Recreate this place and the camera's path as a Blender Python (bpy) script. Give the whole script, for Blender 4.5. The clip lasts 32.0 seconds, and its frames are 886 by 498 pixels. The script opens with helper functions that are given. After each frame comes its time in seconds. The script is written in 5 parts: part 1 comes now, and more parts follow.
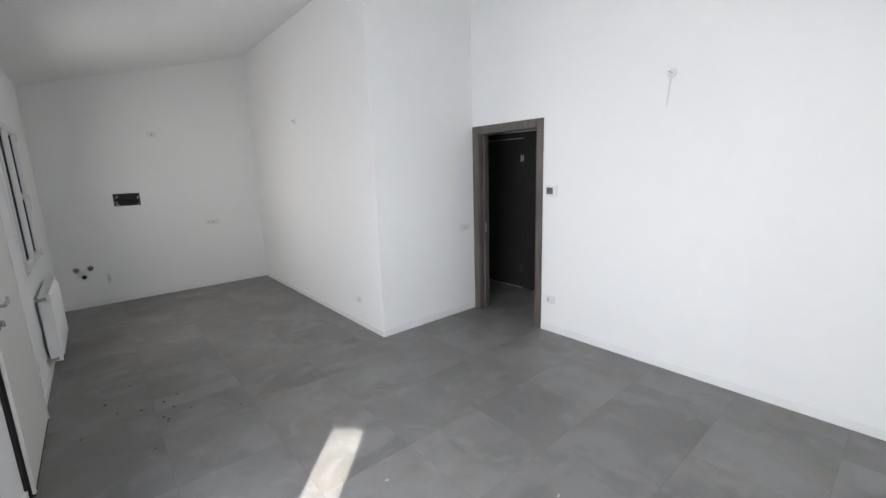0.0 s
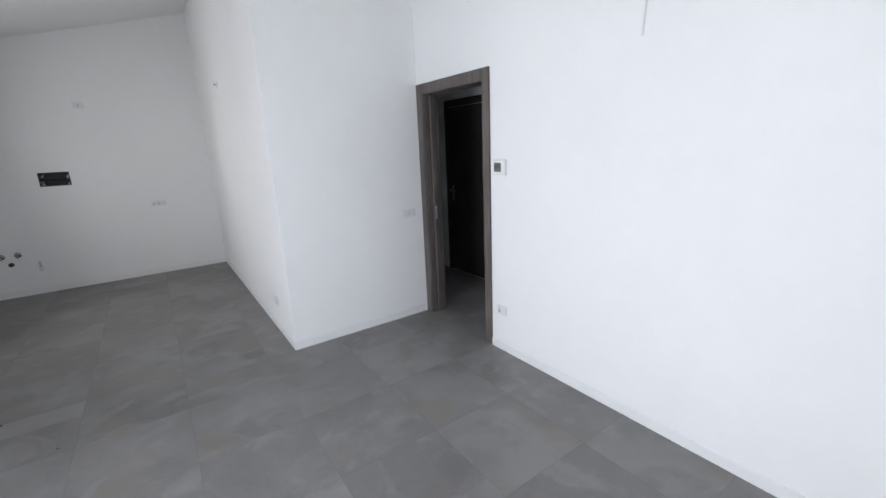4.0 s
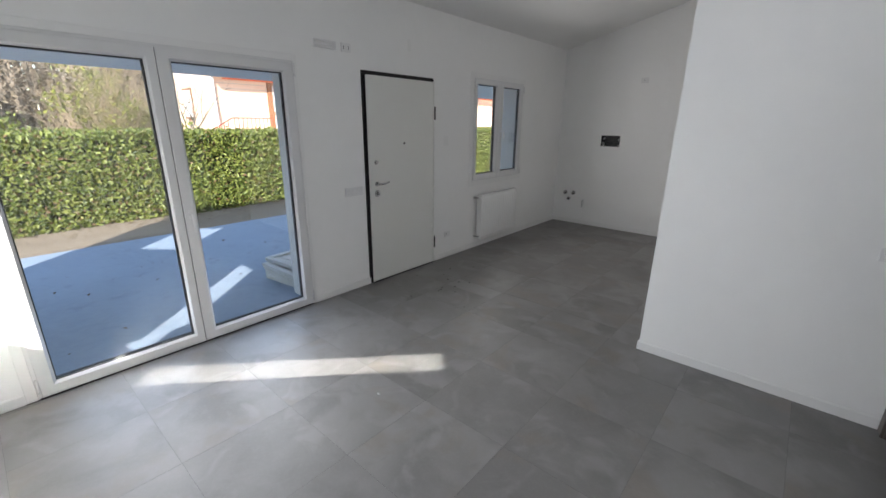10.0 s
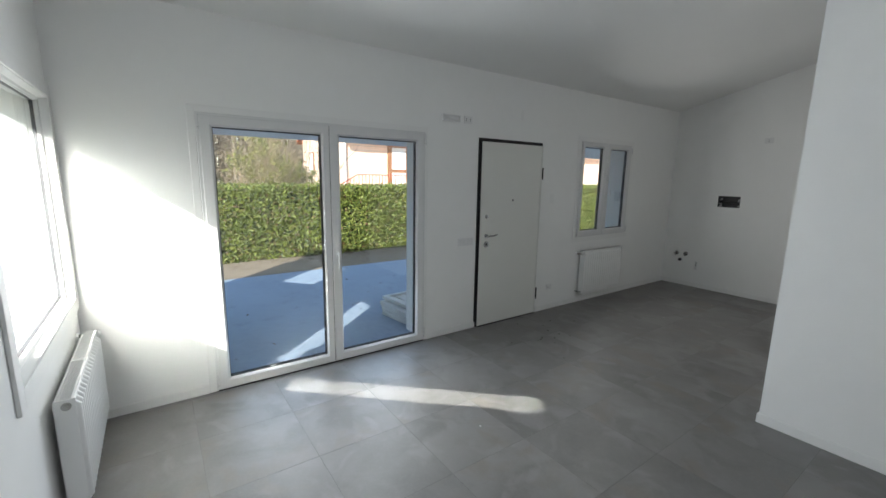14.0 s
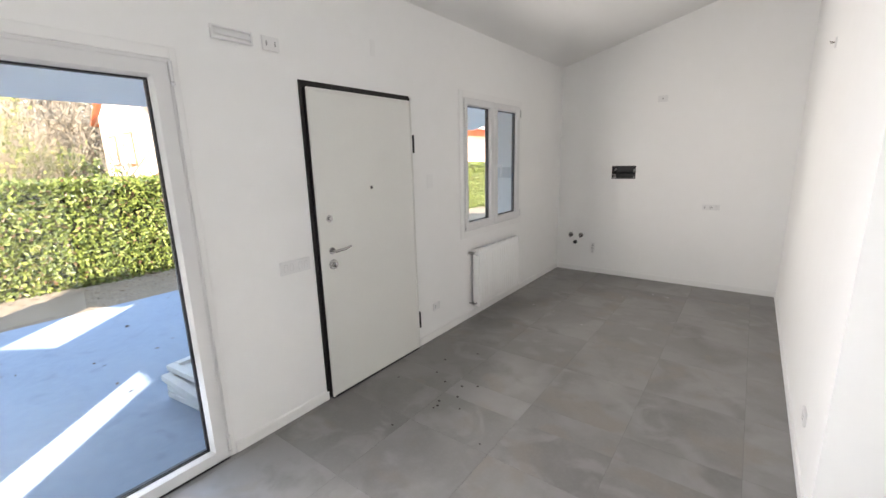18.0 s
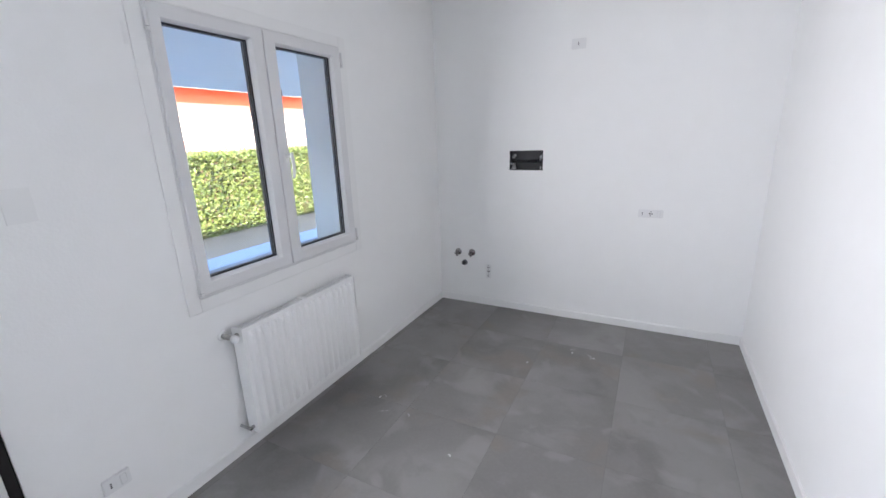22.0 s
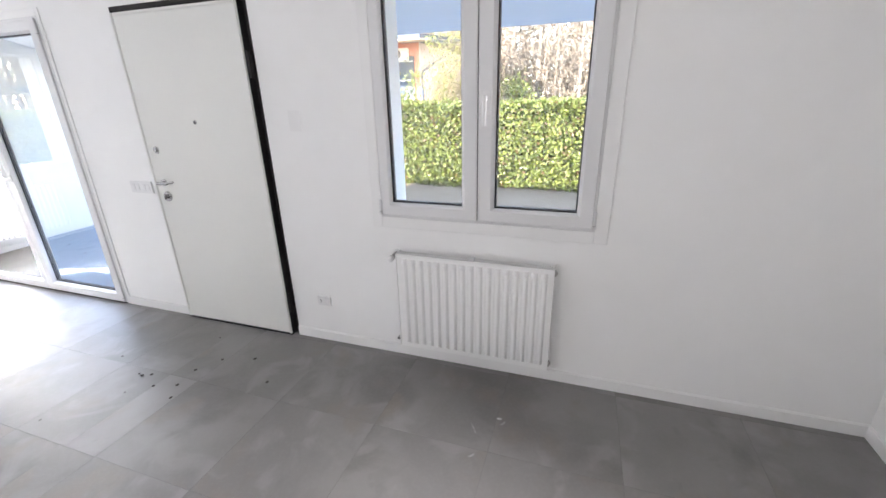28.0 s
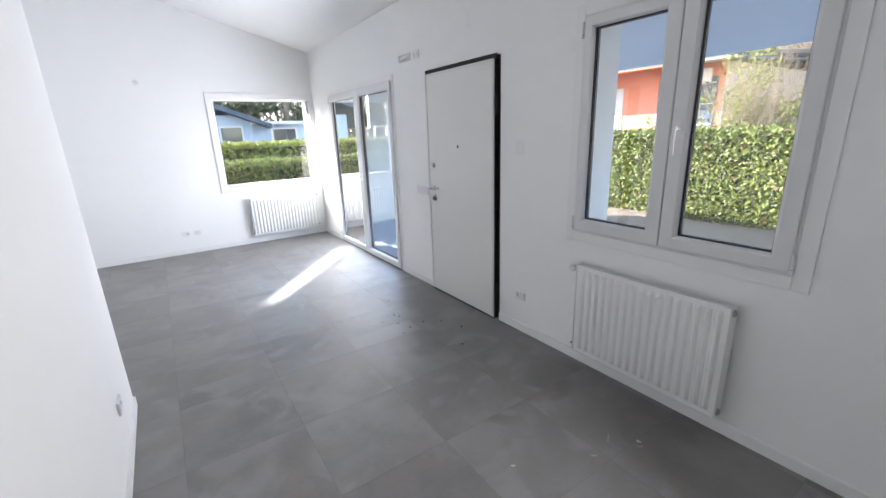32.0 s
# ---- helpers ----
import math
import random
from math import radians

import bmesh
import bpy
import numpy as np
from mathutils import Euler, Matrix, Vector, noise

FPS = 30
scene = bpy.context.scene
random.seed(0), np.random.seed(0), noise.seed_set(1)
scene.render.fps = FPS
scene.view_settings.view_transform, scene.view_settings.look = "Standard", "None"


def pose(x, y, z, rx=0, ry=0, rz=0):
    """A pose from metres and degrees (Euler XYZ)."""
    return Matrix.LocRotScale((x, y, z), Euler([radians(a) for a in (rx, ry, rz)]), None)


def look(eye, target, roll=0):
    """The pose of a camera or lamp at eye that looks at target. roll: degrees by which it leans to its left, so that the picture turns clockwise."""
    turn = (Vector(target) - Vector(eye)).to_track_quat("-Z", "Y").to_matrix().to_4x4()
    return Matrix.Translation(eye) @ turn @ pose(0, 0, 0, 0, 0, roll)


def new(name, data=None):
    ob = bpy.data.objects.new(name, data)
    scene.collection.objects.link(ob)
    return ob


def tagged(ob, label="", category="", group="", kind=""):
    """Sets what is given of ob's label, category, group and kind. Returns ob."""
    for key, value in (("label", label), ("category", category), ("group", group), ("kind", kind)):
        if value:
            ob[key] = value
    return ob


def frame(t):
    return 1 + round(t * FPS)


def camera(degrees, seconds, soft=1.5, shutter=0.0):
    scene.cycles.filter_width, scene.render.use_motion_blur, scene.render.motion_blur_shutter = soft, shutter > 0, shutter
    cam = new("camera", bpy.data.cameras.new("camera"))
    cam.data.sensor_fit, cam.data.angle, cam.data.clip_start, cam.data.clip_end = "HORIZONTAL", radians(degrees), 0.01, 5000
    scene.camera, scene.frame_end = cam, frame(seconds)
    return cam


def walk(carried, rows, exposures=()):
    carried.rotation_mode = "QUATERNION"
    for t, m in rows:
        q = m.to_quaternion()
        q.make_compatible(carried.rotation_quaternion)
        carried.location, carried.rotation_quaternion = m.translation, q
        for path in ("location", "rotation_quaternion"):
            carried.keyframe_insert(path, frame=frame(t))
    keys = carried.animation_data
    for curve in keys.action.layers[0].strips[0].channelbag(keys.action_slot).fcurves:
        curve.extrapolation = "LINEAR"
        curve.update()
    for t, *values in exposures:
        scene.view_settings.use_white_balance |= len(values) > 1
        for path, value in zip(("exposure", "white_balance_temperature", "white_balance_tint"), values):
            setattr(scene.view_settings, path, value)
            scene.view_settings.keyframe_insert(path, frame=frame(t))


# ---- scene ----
cam = camera(94.5, 32.0)
PATH = [
    (0, (0.486, 0.154, 1.684), (1.752, 1.655, 1.302), -1.8),
    (0.5, (0.61, 0.17, 1.685), (1.911, 1.635, 1.282), -2.2),
    (1, (0.801, 0.157, 1.67), (2.169, 1.553, 1.246), -2.4),
    (1.5, (0.972, 0.162, 1.657), (2.404, 1.484, 1.208), -2.5),
    (2, (1.138, 0.224, 1.644), (2.606, 1.501, 1.178), -2.5),
    (2.5, (1.276, 0.304, 1.632), (2.721, 1.604, 1.162), -2.6),
    (4.5, (2.012, 0.305, 1.618), (2.963, 1.991, 1.114), -2.4),
    (5, (2.162, 0.366, 1.66), (2.97, 2.12, 1.143), -2.4),
    (5.5, (2.231, 0.398, 1.643), (2.883, 2.216, 1.123), -2.3),
    (6, (2.349, 0.428, 1.622), (2.804, 2.305, 1.102), -2.0),
    (6.5, (2.506, 0.49, 1.645), (2.73, 2.405, 1.111), -1.8),
    (7, (2.632, 0.528, 1.65), (2.603, 2.456, 1.115), -1.2),
    (7.5, (2.658, 0.516, 1.615), (2.385, 2.423, 1.077), -0.7),
    (8, (2.731, 0.476, 1.565), (2.215, 2.328, 1.015), -0.5),
    (8.5, (2.882, 0.416, 1.578), (2.146, 2.189, 1.017), -0.2),
    (9, (3.023, 0.394, 1.631), (2.091, 2.068, 1.058), 0.1),
    (9.5, (3.161, 0.46, 1.65), (2.055, 2.022, 1.068), 0.4),
    (10, (3.27, 0.477, 1.671), (2.019, 1.921, 1.079), 0.6),
    (10.5, (3.347, 0.433, 1.669), (1.979, 1.769, 1.083), 0.6),
    (11, (3.376, 0.335, 1.666), (1.923, 1.586, 1.096), 0.7),
    (11.5, (3.412, 0.261, 1.69), (1.894, 1.449, 1.156), 0.8),
    (12, (3.46, 0.202, 1.691), (1.89, 1.348, 1.223), 1.0),
    (12.5, (3.472, 0.151, 1.716), (1.872, 1.279, 1.304), 1.3),
    (13, (3.481, 0.137, 1.713), (1.861, 1.254, 1.349), 1.4),
    (13.5, (3.479, 0.131, 1.711), (1.86, 1.253, 1.363), 1.3),
    (15.5, (3.167, 0.545, 1.694), (1.659, 1.799, 1.303), -0.1),
    (16, (2.975, 0.694, 1.693), (1.52, 2.005, 1.289), -0.5),
    (16.5, (2.749, 0.83, 1.694), (1.362, 2.212, 1.285), -0.8),
    (17, (2.577, 1.005, 1.668), (1.262, 2.451, 1.244), -1.2),
    (17.5, (2.416, 1.259, 1.646), (1.171, 2.768, 1.229), -1.5),
    (18, (2.225, 1.5, 1.643), (1.049, 3.059, 1.213), -1.5),
    (18.5, (2.037, 1.735, 1.652), (0.914, 3.33, 1.214), -1.8),
    (19, (1.941, 1.972, 1.626), (0.865, 3.595, 1.171), -2.0),
    (19.5, (1.938, 2.297, 1.632), (0.904, 3.942, 1.159), -2.0),
    (20, (1.903, 2.574, 1.611), (0.912, 4.239, 1.112), -2.1),
    (20.5, (1.829, 2.885, 1.631), (0.883, 4.569, 1.112), -2.1),
    (21, (1.796, 3.126, 1.603), (0.882, 4.824, 1.073), -2.1),
    (21.5, (1.843, 3.458, 1.649), (0.939, 5.157, 1.104), -2.0),
    (22, (1.847, 3.745, 1.637), (0.965, 5.459, 1.105), -1.9),
    (22.5, (1.787, 4.051, 1.646), (0.92, 5.78, 1.138), -1.8),
    (23, (1.765, 4.28, 1.684), (0.916, 6.031, 1.223), -2.5),
    (23.5, (1.794, 4.515, 1.646), (0.787, 6.169, 1.144), -2.1),
    (24, (1.816, 4.755, 1.618), (0.624, 6.24, 1.005), -1.0),
    (24.5, (1.767, 4.968, 1.54), (0.449, 6.288, 0.818), -0.5),
    (26.5, (1.806, 5.678, 1.531), (-0.036, 5.868, 0.778), -2.5),
    (27, (1.857, 5.76, 1.517), (-0.001, 5.609, 0.793), -2.0),
    (27.5, (1.952, 5.842, 1.532), (0.13, 5.429, 0.82), -1.6),
    (28, (2.062, 5.905, 1.572), (0.288, 5.301, 0.875), -1.3),
    (28.5, (2.119, 5.976, 1.601), (0.404, 5.205, 0.919), -1.4),
    (29, (2.136, 6.048, 1.609), (0.483, 5.13, 0.957), -1.3),
    (29.5, (2.142, 6.12, 1.616), (0.566, 5.051, 1.005), -1.2),
    (30, (2.141, 6.2, 1.602), (0.655, 4.986, 1.038), -0.7),
    (30.5, (2.146, 6.297, 1.595), (0.765, 4.952, 1.062), -0.6),
    (31, (2.172, 6.388, 1.604), (0.9, 4.938, 1.073), -1.0),
    (31.5, (2.182, 6.452, 1.587), (1.013, 4.917, 1.059), -1.3),
    (32, (2.185, 6.534, 1.588), (1.112, 4.939, 1.035), -2.0),
]
EXPOSURE = [(0.0, 2.35, 6500, 9), (2.0, 2.4, 6300, 9), (5.0, 2.42, 6250, 10), (7.0, 2.5, 6250, 10), (9.0, 2.15, 6500, 10), (11.0, 1.8, 6550, 7), (13.0, 1.5, 6350, 3),
            (16.0, 2.6, 7050, 8), (17.0, 2.8, 7300, 10), (18.0, 2.98, 7000, 11), (19.0, 3.09, 6500, 11), (20.0, 3.26, 6250, 10), (22.0, 3.2, 6100, 12), (23.0, 3.27, 6600, 14), (24.5, 3.41, 6600, 13), (27.0, 3.52, 6600, 14), (29.0, 3.15, 6400, 12), (30.5, 2.95, 6300, 11), (32.0, 2.75, 6250, 11)]
walk(cam, [(t, look(eye, target, roll)) for t, eye, target, roll in PATH], EXPOSURE)

# ---- light: low winter sun behind the house, clear sky ----
SUN = Vector((1.0, -1.08, 0.755)).normalized()
world = bpy.data.worlds.new("world")
scene.world = world
world.use_nodes = True
wn = world.node_tree.nodes
sky = wn.new("ShaderNodeTexSky")
sky.sky_type = "NISHITA"
sky.sun_disc = False
sky.dust_density = 0.3
sky.sun_elevation = math.asin(SUN.z)
sky.sun_rotation = math.atan2(SUN.x, SUN.y)
haze = wn.new("ShaderNodeHueSaturation")
haze.inputs["Saturation"].default_value = 0.80
world.node_tree.links.new(sky.outputs[0], haze.inputs["Color"])
world.node_tree.links.new(haze.outputs[0], wn["Background"].inputs[0])
wn["Background"].inputs[1].default_value = 0.15
sun_data = bpy.data.lights.new("sun", "SUN")
sun_data.energy, sun_data.angle, sun_data.color = 3.1, radians(0.5), (1.0, 0.96, 0.90)
sun = new("sun", sun_data)
sun.matrix_world = look(tuple(SUN * 30), (0, 0, 0))


def opening_light(name, spot, way, width, height, watts, cone, colour):
    """Sky light coming in through an opening: an area lamp standing in for it."""
    d = bpy.data.lights.new(name, "AREA")
    d.shape, d.size, d.size_y, d.energy, d.spread, d.color = "RECTANGLE", width, height, watts, radians(cone), colour
    ob = new(name, d)
    ob.matrix_world = look(spot, tuple(Vector(spot) + Vector(way)))
    return ob


def ways(pan, tilt):
    """A direction: pan degrees from +x towards +y, tilt degrees up."""
    return (math.cos(radians(pan)) * math.cos(radians(tilt)), math.sin(radians(pan)) * math.cos(radians(tilt)), math.sin(radians(tilt)))


# outside the glazed door the blue-shaded paving low down and the sunlit garden above it, a sunlit salmon house outside the kitchen window
BLUE, COOL, WARM = (0.72, 0.90, 1.25), (0.95, 0.965, 1.03), (1.0, 0.96, 0.95)
for y0, y1, z0, z1, watts, colour in ((0.61, 1.31, 0.14, 0.55, 0.62, BLUE), (1.56, 2.24, 0.14, 0.55, 0.62, BLUE), (0.61, 1.31, 0.56, 1.98, 4.85, COOL), (1.56, 2.24, 0.56, 1.98, 4.7, COOL), (4.95, 5.26, 1.06, 2.08, 1.55, WARM), (5.54, 5.85, 1.06, 2.08, 1.55, WARM)):
    opening_light("sky_light_pane", (-0.029, (y0 + y1) / 2, (z0 + z1) / 2), ways(0, 0), y1 - y0, z1 - z0, watts, 180 if colour is BLUE else 149, colour)
# lamp added in place of sunlight the glazed door's pane throws on the floor
d = bpy.data.lights.new("pane_sun_stand_in", "AREA")
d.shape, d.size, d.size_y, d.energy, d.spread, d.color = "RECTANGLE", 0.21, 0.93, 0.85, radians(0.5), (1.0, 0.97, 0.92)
glint = new("pane_sun_stand_in", d)
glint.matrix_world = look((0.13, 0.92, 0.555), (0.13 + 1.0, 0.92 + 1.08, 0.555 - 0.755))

# ---- plan: metres, x away from the porch front, y towards the kitchen ----
XF, XR, XB = -0.02, 3.905, 2.575      # porch-side wall, bedroom-side wall, side of the boxed-out room
YE, YB, YK = -0.30, 3.615, 7.32       # end wall, front of the boxed-out room, kitchen wall
THICK = 0.36
SLOPE = 0.262
PORCH_Z = -0.05


def ceil_z(x):
    return 2.81 + SLOPE * (x - XF)


# ---- materials ----
def material(name, colour, rough=0.5, metal=0.0, spots=(), bump=0.0, bump_scale=200.0, per_object=0.0, rough_var=0.0):
    """spots: (scale, strength, other colour) noise layers mixed over the base colour, finest last."""
    m = bpy.data.materials.new(name)
    m.use_nodes = True
    nt = m.node_tree
    p = nt.nodes["Principled BSDF"]
    p.inputs["Roughness"].default_value, p.inputs["Metallic"].default_value = rough, metal
    co = nt.nodes.new("ShaderNodeTexCoord").outputs["Object"]
    if per_object:
        info = nt.nodes.new("ShaderNodeObjectInfo")
        add = nt.nodes.new("ShaderNodeVectorMath")
        sc = nt.nodes.new("ShaderNodeVectorMath")
        sc.operation = "SCALE"
        sc.inputs[0].default_value = (37.0, 91.0, 53.0)
        nt.links.new(info.outputs["Random"], sc.inputs["Scale"])
        nt.links.new(co, add.inputs[0])
        nt.links.new(sc.outputs[0], add.inputs[1])
        co = add.outputs[0]
    rgb = nt.nodes.new("ShaderNodeRGB")
    rgb.outputs[0].default_value = (*colour, 1)
    last = rgb.outputs[0]
    for scale, strength, other, *edges in spots:
        n = nt.nodes.new("ShaderNodeTexNoise")
        n.inputs["Scale"].default_value, n.inputs["Detail"].default_value, n.inputs["Roughness"].default_value = scale, 5.0, 0.55
        nt.links.new(co, n.inputs["Vector"])
        ramp = nt.nodes.new("ShaderNodeMapRange")
        ramp.inputs["From Min"].default_value, ramp.inputs["From Max"].default_value = edges or (0.40, 0.62)
        ramp.inputs["To Max"].default_value = strength
        nt.links.new(n.outputs[0], ramp.inputs["Value"])
        mix = nt.nodes.new("ShaderNodeMix")
        mix.data_type = "RGBA"
        nt.links.new(ramp.outputs[0], mix.inputs["Factor"])
        nt.links.new(last, mix.inputs["A"])
        mix.inputs["B"].default_value = (*other, 1)
        last = mix.outputs["Result"]
        if rough_var:
            rr = nt.nodes.new("ShaderNodeMapRange")
            rr.inputs["To Min"].default_value, rr.inputs["To Max"].default_value = rough - rough_var, rough + rough_var
            nt.links.new(n.outputs[0], rr.inputs["Value"])
            nt.links.new(rr.outputs[0], p.inputs["Roughness"])
    nt.links.new(last, p.inputs["Base Color"])
    if bump:
        n = nt.nodes.new("ShaderNodeTexNoise")
        n.inputs["Scale"].default_value, n.inputs["Detail"].default_value = bump_scale, 4.0
        nt.links.new(co, n.inputs["Vector"])
        b = nt.nodes.new("ShaderNodeBump")
        b.inputs["Strength"].default_value, b.inputs["Distance"].default_value = bump, 0.004
        nt.links.new(n.outputs[0], b.inputs["Height"])
        nt.links.new(b.outputs[0], p.inputs["Normal"])
    return m


def leaf_material(name, dark, light, rough=0.45, withered=None):
    m = bpy.data.materials.new(name)
    m.use_nodes = True
    nt = m.node_tree
    p = nt.nodes["Principled BSDF"]
    geo = nt.nodes.new("ShaderNodeNewGeometry")
    ramp = nt.nodes.new("ShaderNodeValToRGB")
    ramp.color_ramp.elements[0].color, ramp.color_ramp.elements[1].color = (*dark, 1), (*light, 1)
    if withered:
        ramp.color_ramp.elements[1].position = 0.90
        e = ramp.color_ramp.elements.new(0.94)
        e.color = (*withered, 1)
    nt.links.new(geo.outputs["Random Per Island"], ramp.inputs[0])
    nt.links.new(ramp.outputs[0], p.inputs["Base Color"])
    p.inputs["Roughness"].default_value = rough
    thin = nt.nodes.new("ShaderNodeBsdfTranslucent")
    both = nt.nodes.new("ShaderNodeMixShader")
    both.inputs[0].default_value = 0.3
    nt.links.new(ramp.outputs[0], thin.inputs["Color"])
    nt.links.new(p.outputs[0], both.inputs[1])
    nt.links.new(thin.outputs[0], both.inputs[2])
    nt.links.new(both.outputs[0], nt.nodes["Material Output"].inputs["Surface"])
    return m


def glass_material(name):
    m = bpy.data.materials.new(name)
    m.use_nodes = True
    p = m.node_tree.nodes["Principled BSDF"]
    p.inputs["Transmission Weight"].default_value, p.inputs["Roughness"].default_value, p.inputs["IOR"].default_value = 1.0, 0.0, 1.52
    p.inputs["Base Color"].default_value = (0.97, 0.985, 0.98, 1)
    return m


PLASTER = material("wall_plaster", (0.855, 0.855, 0.845), 0.85, spots=[(0.7, 0.5, (0.83, 0.83, 0.82)), (9.0, 0.25, (0.875, 0.875, 0.87))], bump=0.10, bump_scale=90)
CEILING = material("ceiling_paint", (0.83, 0.83, 0.82), 0.9, spots=[(0.8, 0.4, (0.77, 0.77, 0.76))], bump=0.2, bump_scale=70)


def tile_material(name):
    """Cement-look porcelain: cloudy greys with wisps, pale scuffs and faint warm stains, each tile cut from another spot."""
    m = bpy.data.materials.new(name)
    m.use_nodes = True
    nt = m.node_tree
    p = nt.nodes["Principled BSDF"]
    info = nt.nodes.new("ShaderNodeObjectInfo")
    shift = nt.nodes.new("ShaderNodeVectorMath")
    shift.operation = "SCALE"
    shift.inputs[0].default_value = (37.0, 91.0, 53.0)
    nt.links.new(info.outputs["Random"], shift.inputs["Scale"])
    add = nt.nodes.new("ShaderNodeVectorMath")
    nt.links.new(nt.nodes.new("ShaderNodeTexCoord").outputs["Object"], add.inputs[0])
    nt.links.new(shift.outputs[0], add.inputs[1])
    rgb = nt.nodes.new("ShaderNodeRGB")
    rgb.outputs[0].default_value = (0.178, 0.171, 0.168, 1)
    last = rgb.outputs[0]
    layers = ((1.5, 0.3, 0.40, 0.62, 0.70, (0.243, 0.235, 0.232)), (2.2, 0.5, 0.50, 0.70, 0.62, (0.132, 0.124, 0.121)),
              (3.4, 0.8, 0.52, 0.70, 0.50, (0.276, 0.268, 0.265)), (2.8, 0.4, 0.53, 0.70, 0.60, (0.195, 0.170, 0.150)),
              (8.0, 0.6, 0.58, 0.72, 0.22, (0.138, 0.132, 0.132)), (60.0, 0.0, 0.45, 0.65, 0.08, (0.271, 0.266, 0.266)))
    clouds = []
    for scale, warp, lo, hi, strength, other in layers:
        n = nt.nodes.new("ShaderNodeTexNoise")
        n.inputs["Scale"].default_value, n.inputs["Detail"].default_value, n.inputs["Roughness"].default_value, n.inputs["Distortion"].default_value = scale, 4.0, 0.50, warp
        nt.links.new(add.outputs[0], n.inputs["Vector"])
        ramp = nt.nodes.new("ShaderNodeMapRange")
        ramp.interpolation_type = "SMOOTHSTEP"
        ramp.inputs["From Min"].default_value, ramp.inputs["From Max"].default_value, ramp.inputs["To Max"].default_value = lo, hi, strength
        nt.links.new(n.outputs[0], ramp.inputs["Value"])
        mix = nt.nodes.new("ShaderNodeMix")
        mix.data_type = "RGBA"
        nt.links.new(ramp.outputs[0], mix.inputs["Factor"])
        nt.links.new(last, mix.inputs["A"])
        mix.inputs["B"].default_value = (*other, 1)
        last = mix.outputs["Result"]
        clouds.append(n.outputs[0])
    tone = nt.nodes.new("ShaderNodeHueSaturation")
    vary = nt.nodes.new("ShaderNodeMapRange")
    vary.inputs["To Min"].default_value, vary.inputs["To Max"].default_value = 0.96, 1.04
    nt.links.new(info.outputs["Random"], vary.inputs["Value"])
    nt.links.new(vary.outputs[0], tone.inputs["Value"])
    nt.links.new(last, tone.inputs["Color"])
    nt.links.new(tone.outputs[0], p.inputs["Base Color"])
    gloss = nt.nodes.new("ShaderNodeMapRange")
    gloss.inputs["To Min"].default_value, gloss.inputs["To Max"].default_value = 0.37, 0.55
    nt.links.new(clouds[2], gloss.inputs["Value"])
    nt.links.new(gloss.outputs[0], p.inputs["Roughness"])
    p.inputs["Specular IOR Level"].default_value = 0.55
    bump = nt.nodes.new("ShaderNodeBump")
    bump.inputs["Strength"].default_value, bump.inputs["Distance"].default_value = 0.05, 0.004
    nt.links.new(clouds[5], bump.inputs["Height"])
    nt.links.new(bump.outputs[0], p.inputs["Normal"])
    return m


TILE = tile_material("grey_porcelain")
GROUT = material("grout", (0.135, 0.133, 0.131), 0.9, spots=[(30, 0.5, (0.18, 0.18, 0.175))])
PVC = material("white_pvc", (0.71, 0.71, 0.71), 0.45, spots=[(4, 0.3, (0.68, 0.68, 0.68))])
TRIM = material("white_lacquered_trim", (0.82, 0.82, 0.81), 0.45, spots=[(6, 0.3, (0.79, 0.79, 0.78))])
GASKET = material("black_gasket", (0.015, 0.015, 0.017), 0.6, spots=[(40, 0.4, (0.03, 0.03, 0.03))])
SPACER = material("dark_spacer", (0.10, 0.10, 0.11), 0.6, spots=[(30, 0.3, (0.14, 0.14, 0.15))])
GLASS = glass_material("clear_glass")
ENAMEL = material("white_enamel", (0.86, 0.86, 0.85), 0.35, spots=[(5, 0.25, (0.83, 0.83, 0.82))])
LEAF_WHITE = material("off_white_laminate", (0.735, 0.735, 0.70), 0.45, spots=[(1.2, 0.4, (0.705, 0.705, 0.67)), (50, 0.15, (0.77, 0.77, 0.735))])
DOOR_BLACK = material("dark_brown_steel", (0.008, 0.006, 0.006), 0.65, spots=[(20, 0.5, (0.014, 0.011, 0.010))])
CHROME = material("satin_chrome", (0.46, 0.46, 0.46), 0.22, 1.0, spots=[(25, 0.3, (0.5, 0.5, 0.5))])
FIN = material("shaded_fin_steel", (0.04, 0.04, 0.04), 0.6, spots=[(30, 0.4, (0.025, 0.025, 0.025))])
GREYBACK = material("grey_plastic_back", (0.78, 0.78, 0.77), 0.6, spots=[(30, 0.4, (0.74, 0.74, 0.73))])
NICKEL = material("dull_nickel", (0.46, 0.45, 0.43), 0.32, 0.95, spots=[(30, 0.5, (0.34, 0.33, 0.31))])
PLASTIC = material("white_plastic", (0.77, 0.77, 0.77), 0.38, spots=[(12, 0.3, (0.70, 0.70, 0.69))])
PLATE_GAP = material("plate_joint", (0.66, 0.66, 0.66), 0.5, spots=[(40, 0.4, (0.5, 0.5, 0.5))])
DARK_HOLE = material("dark_socket_plastic", (0.02, 0.02, 0.022), 0.5, spots=[(40, 0.4, (0.05, 0.05, 0.05))])
SCREEN = material("lcd_screen", (0.11, 0.12, 0.10), 0.25, spots=[(40, 0.4, (0.20, 0.22, 0.18))])
BOXBLACK = material("black_recess_box", (0.006, 0.006, 0.008), 0.45, spots=[(18, 0.6, (0.018, 0.018, 0.02))])
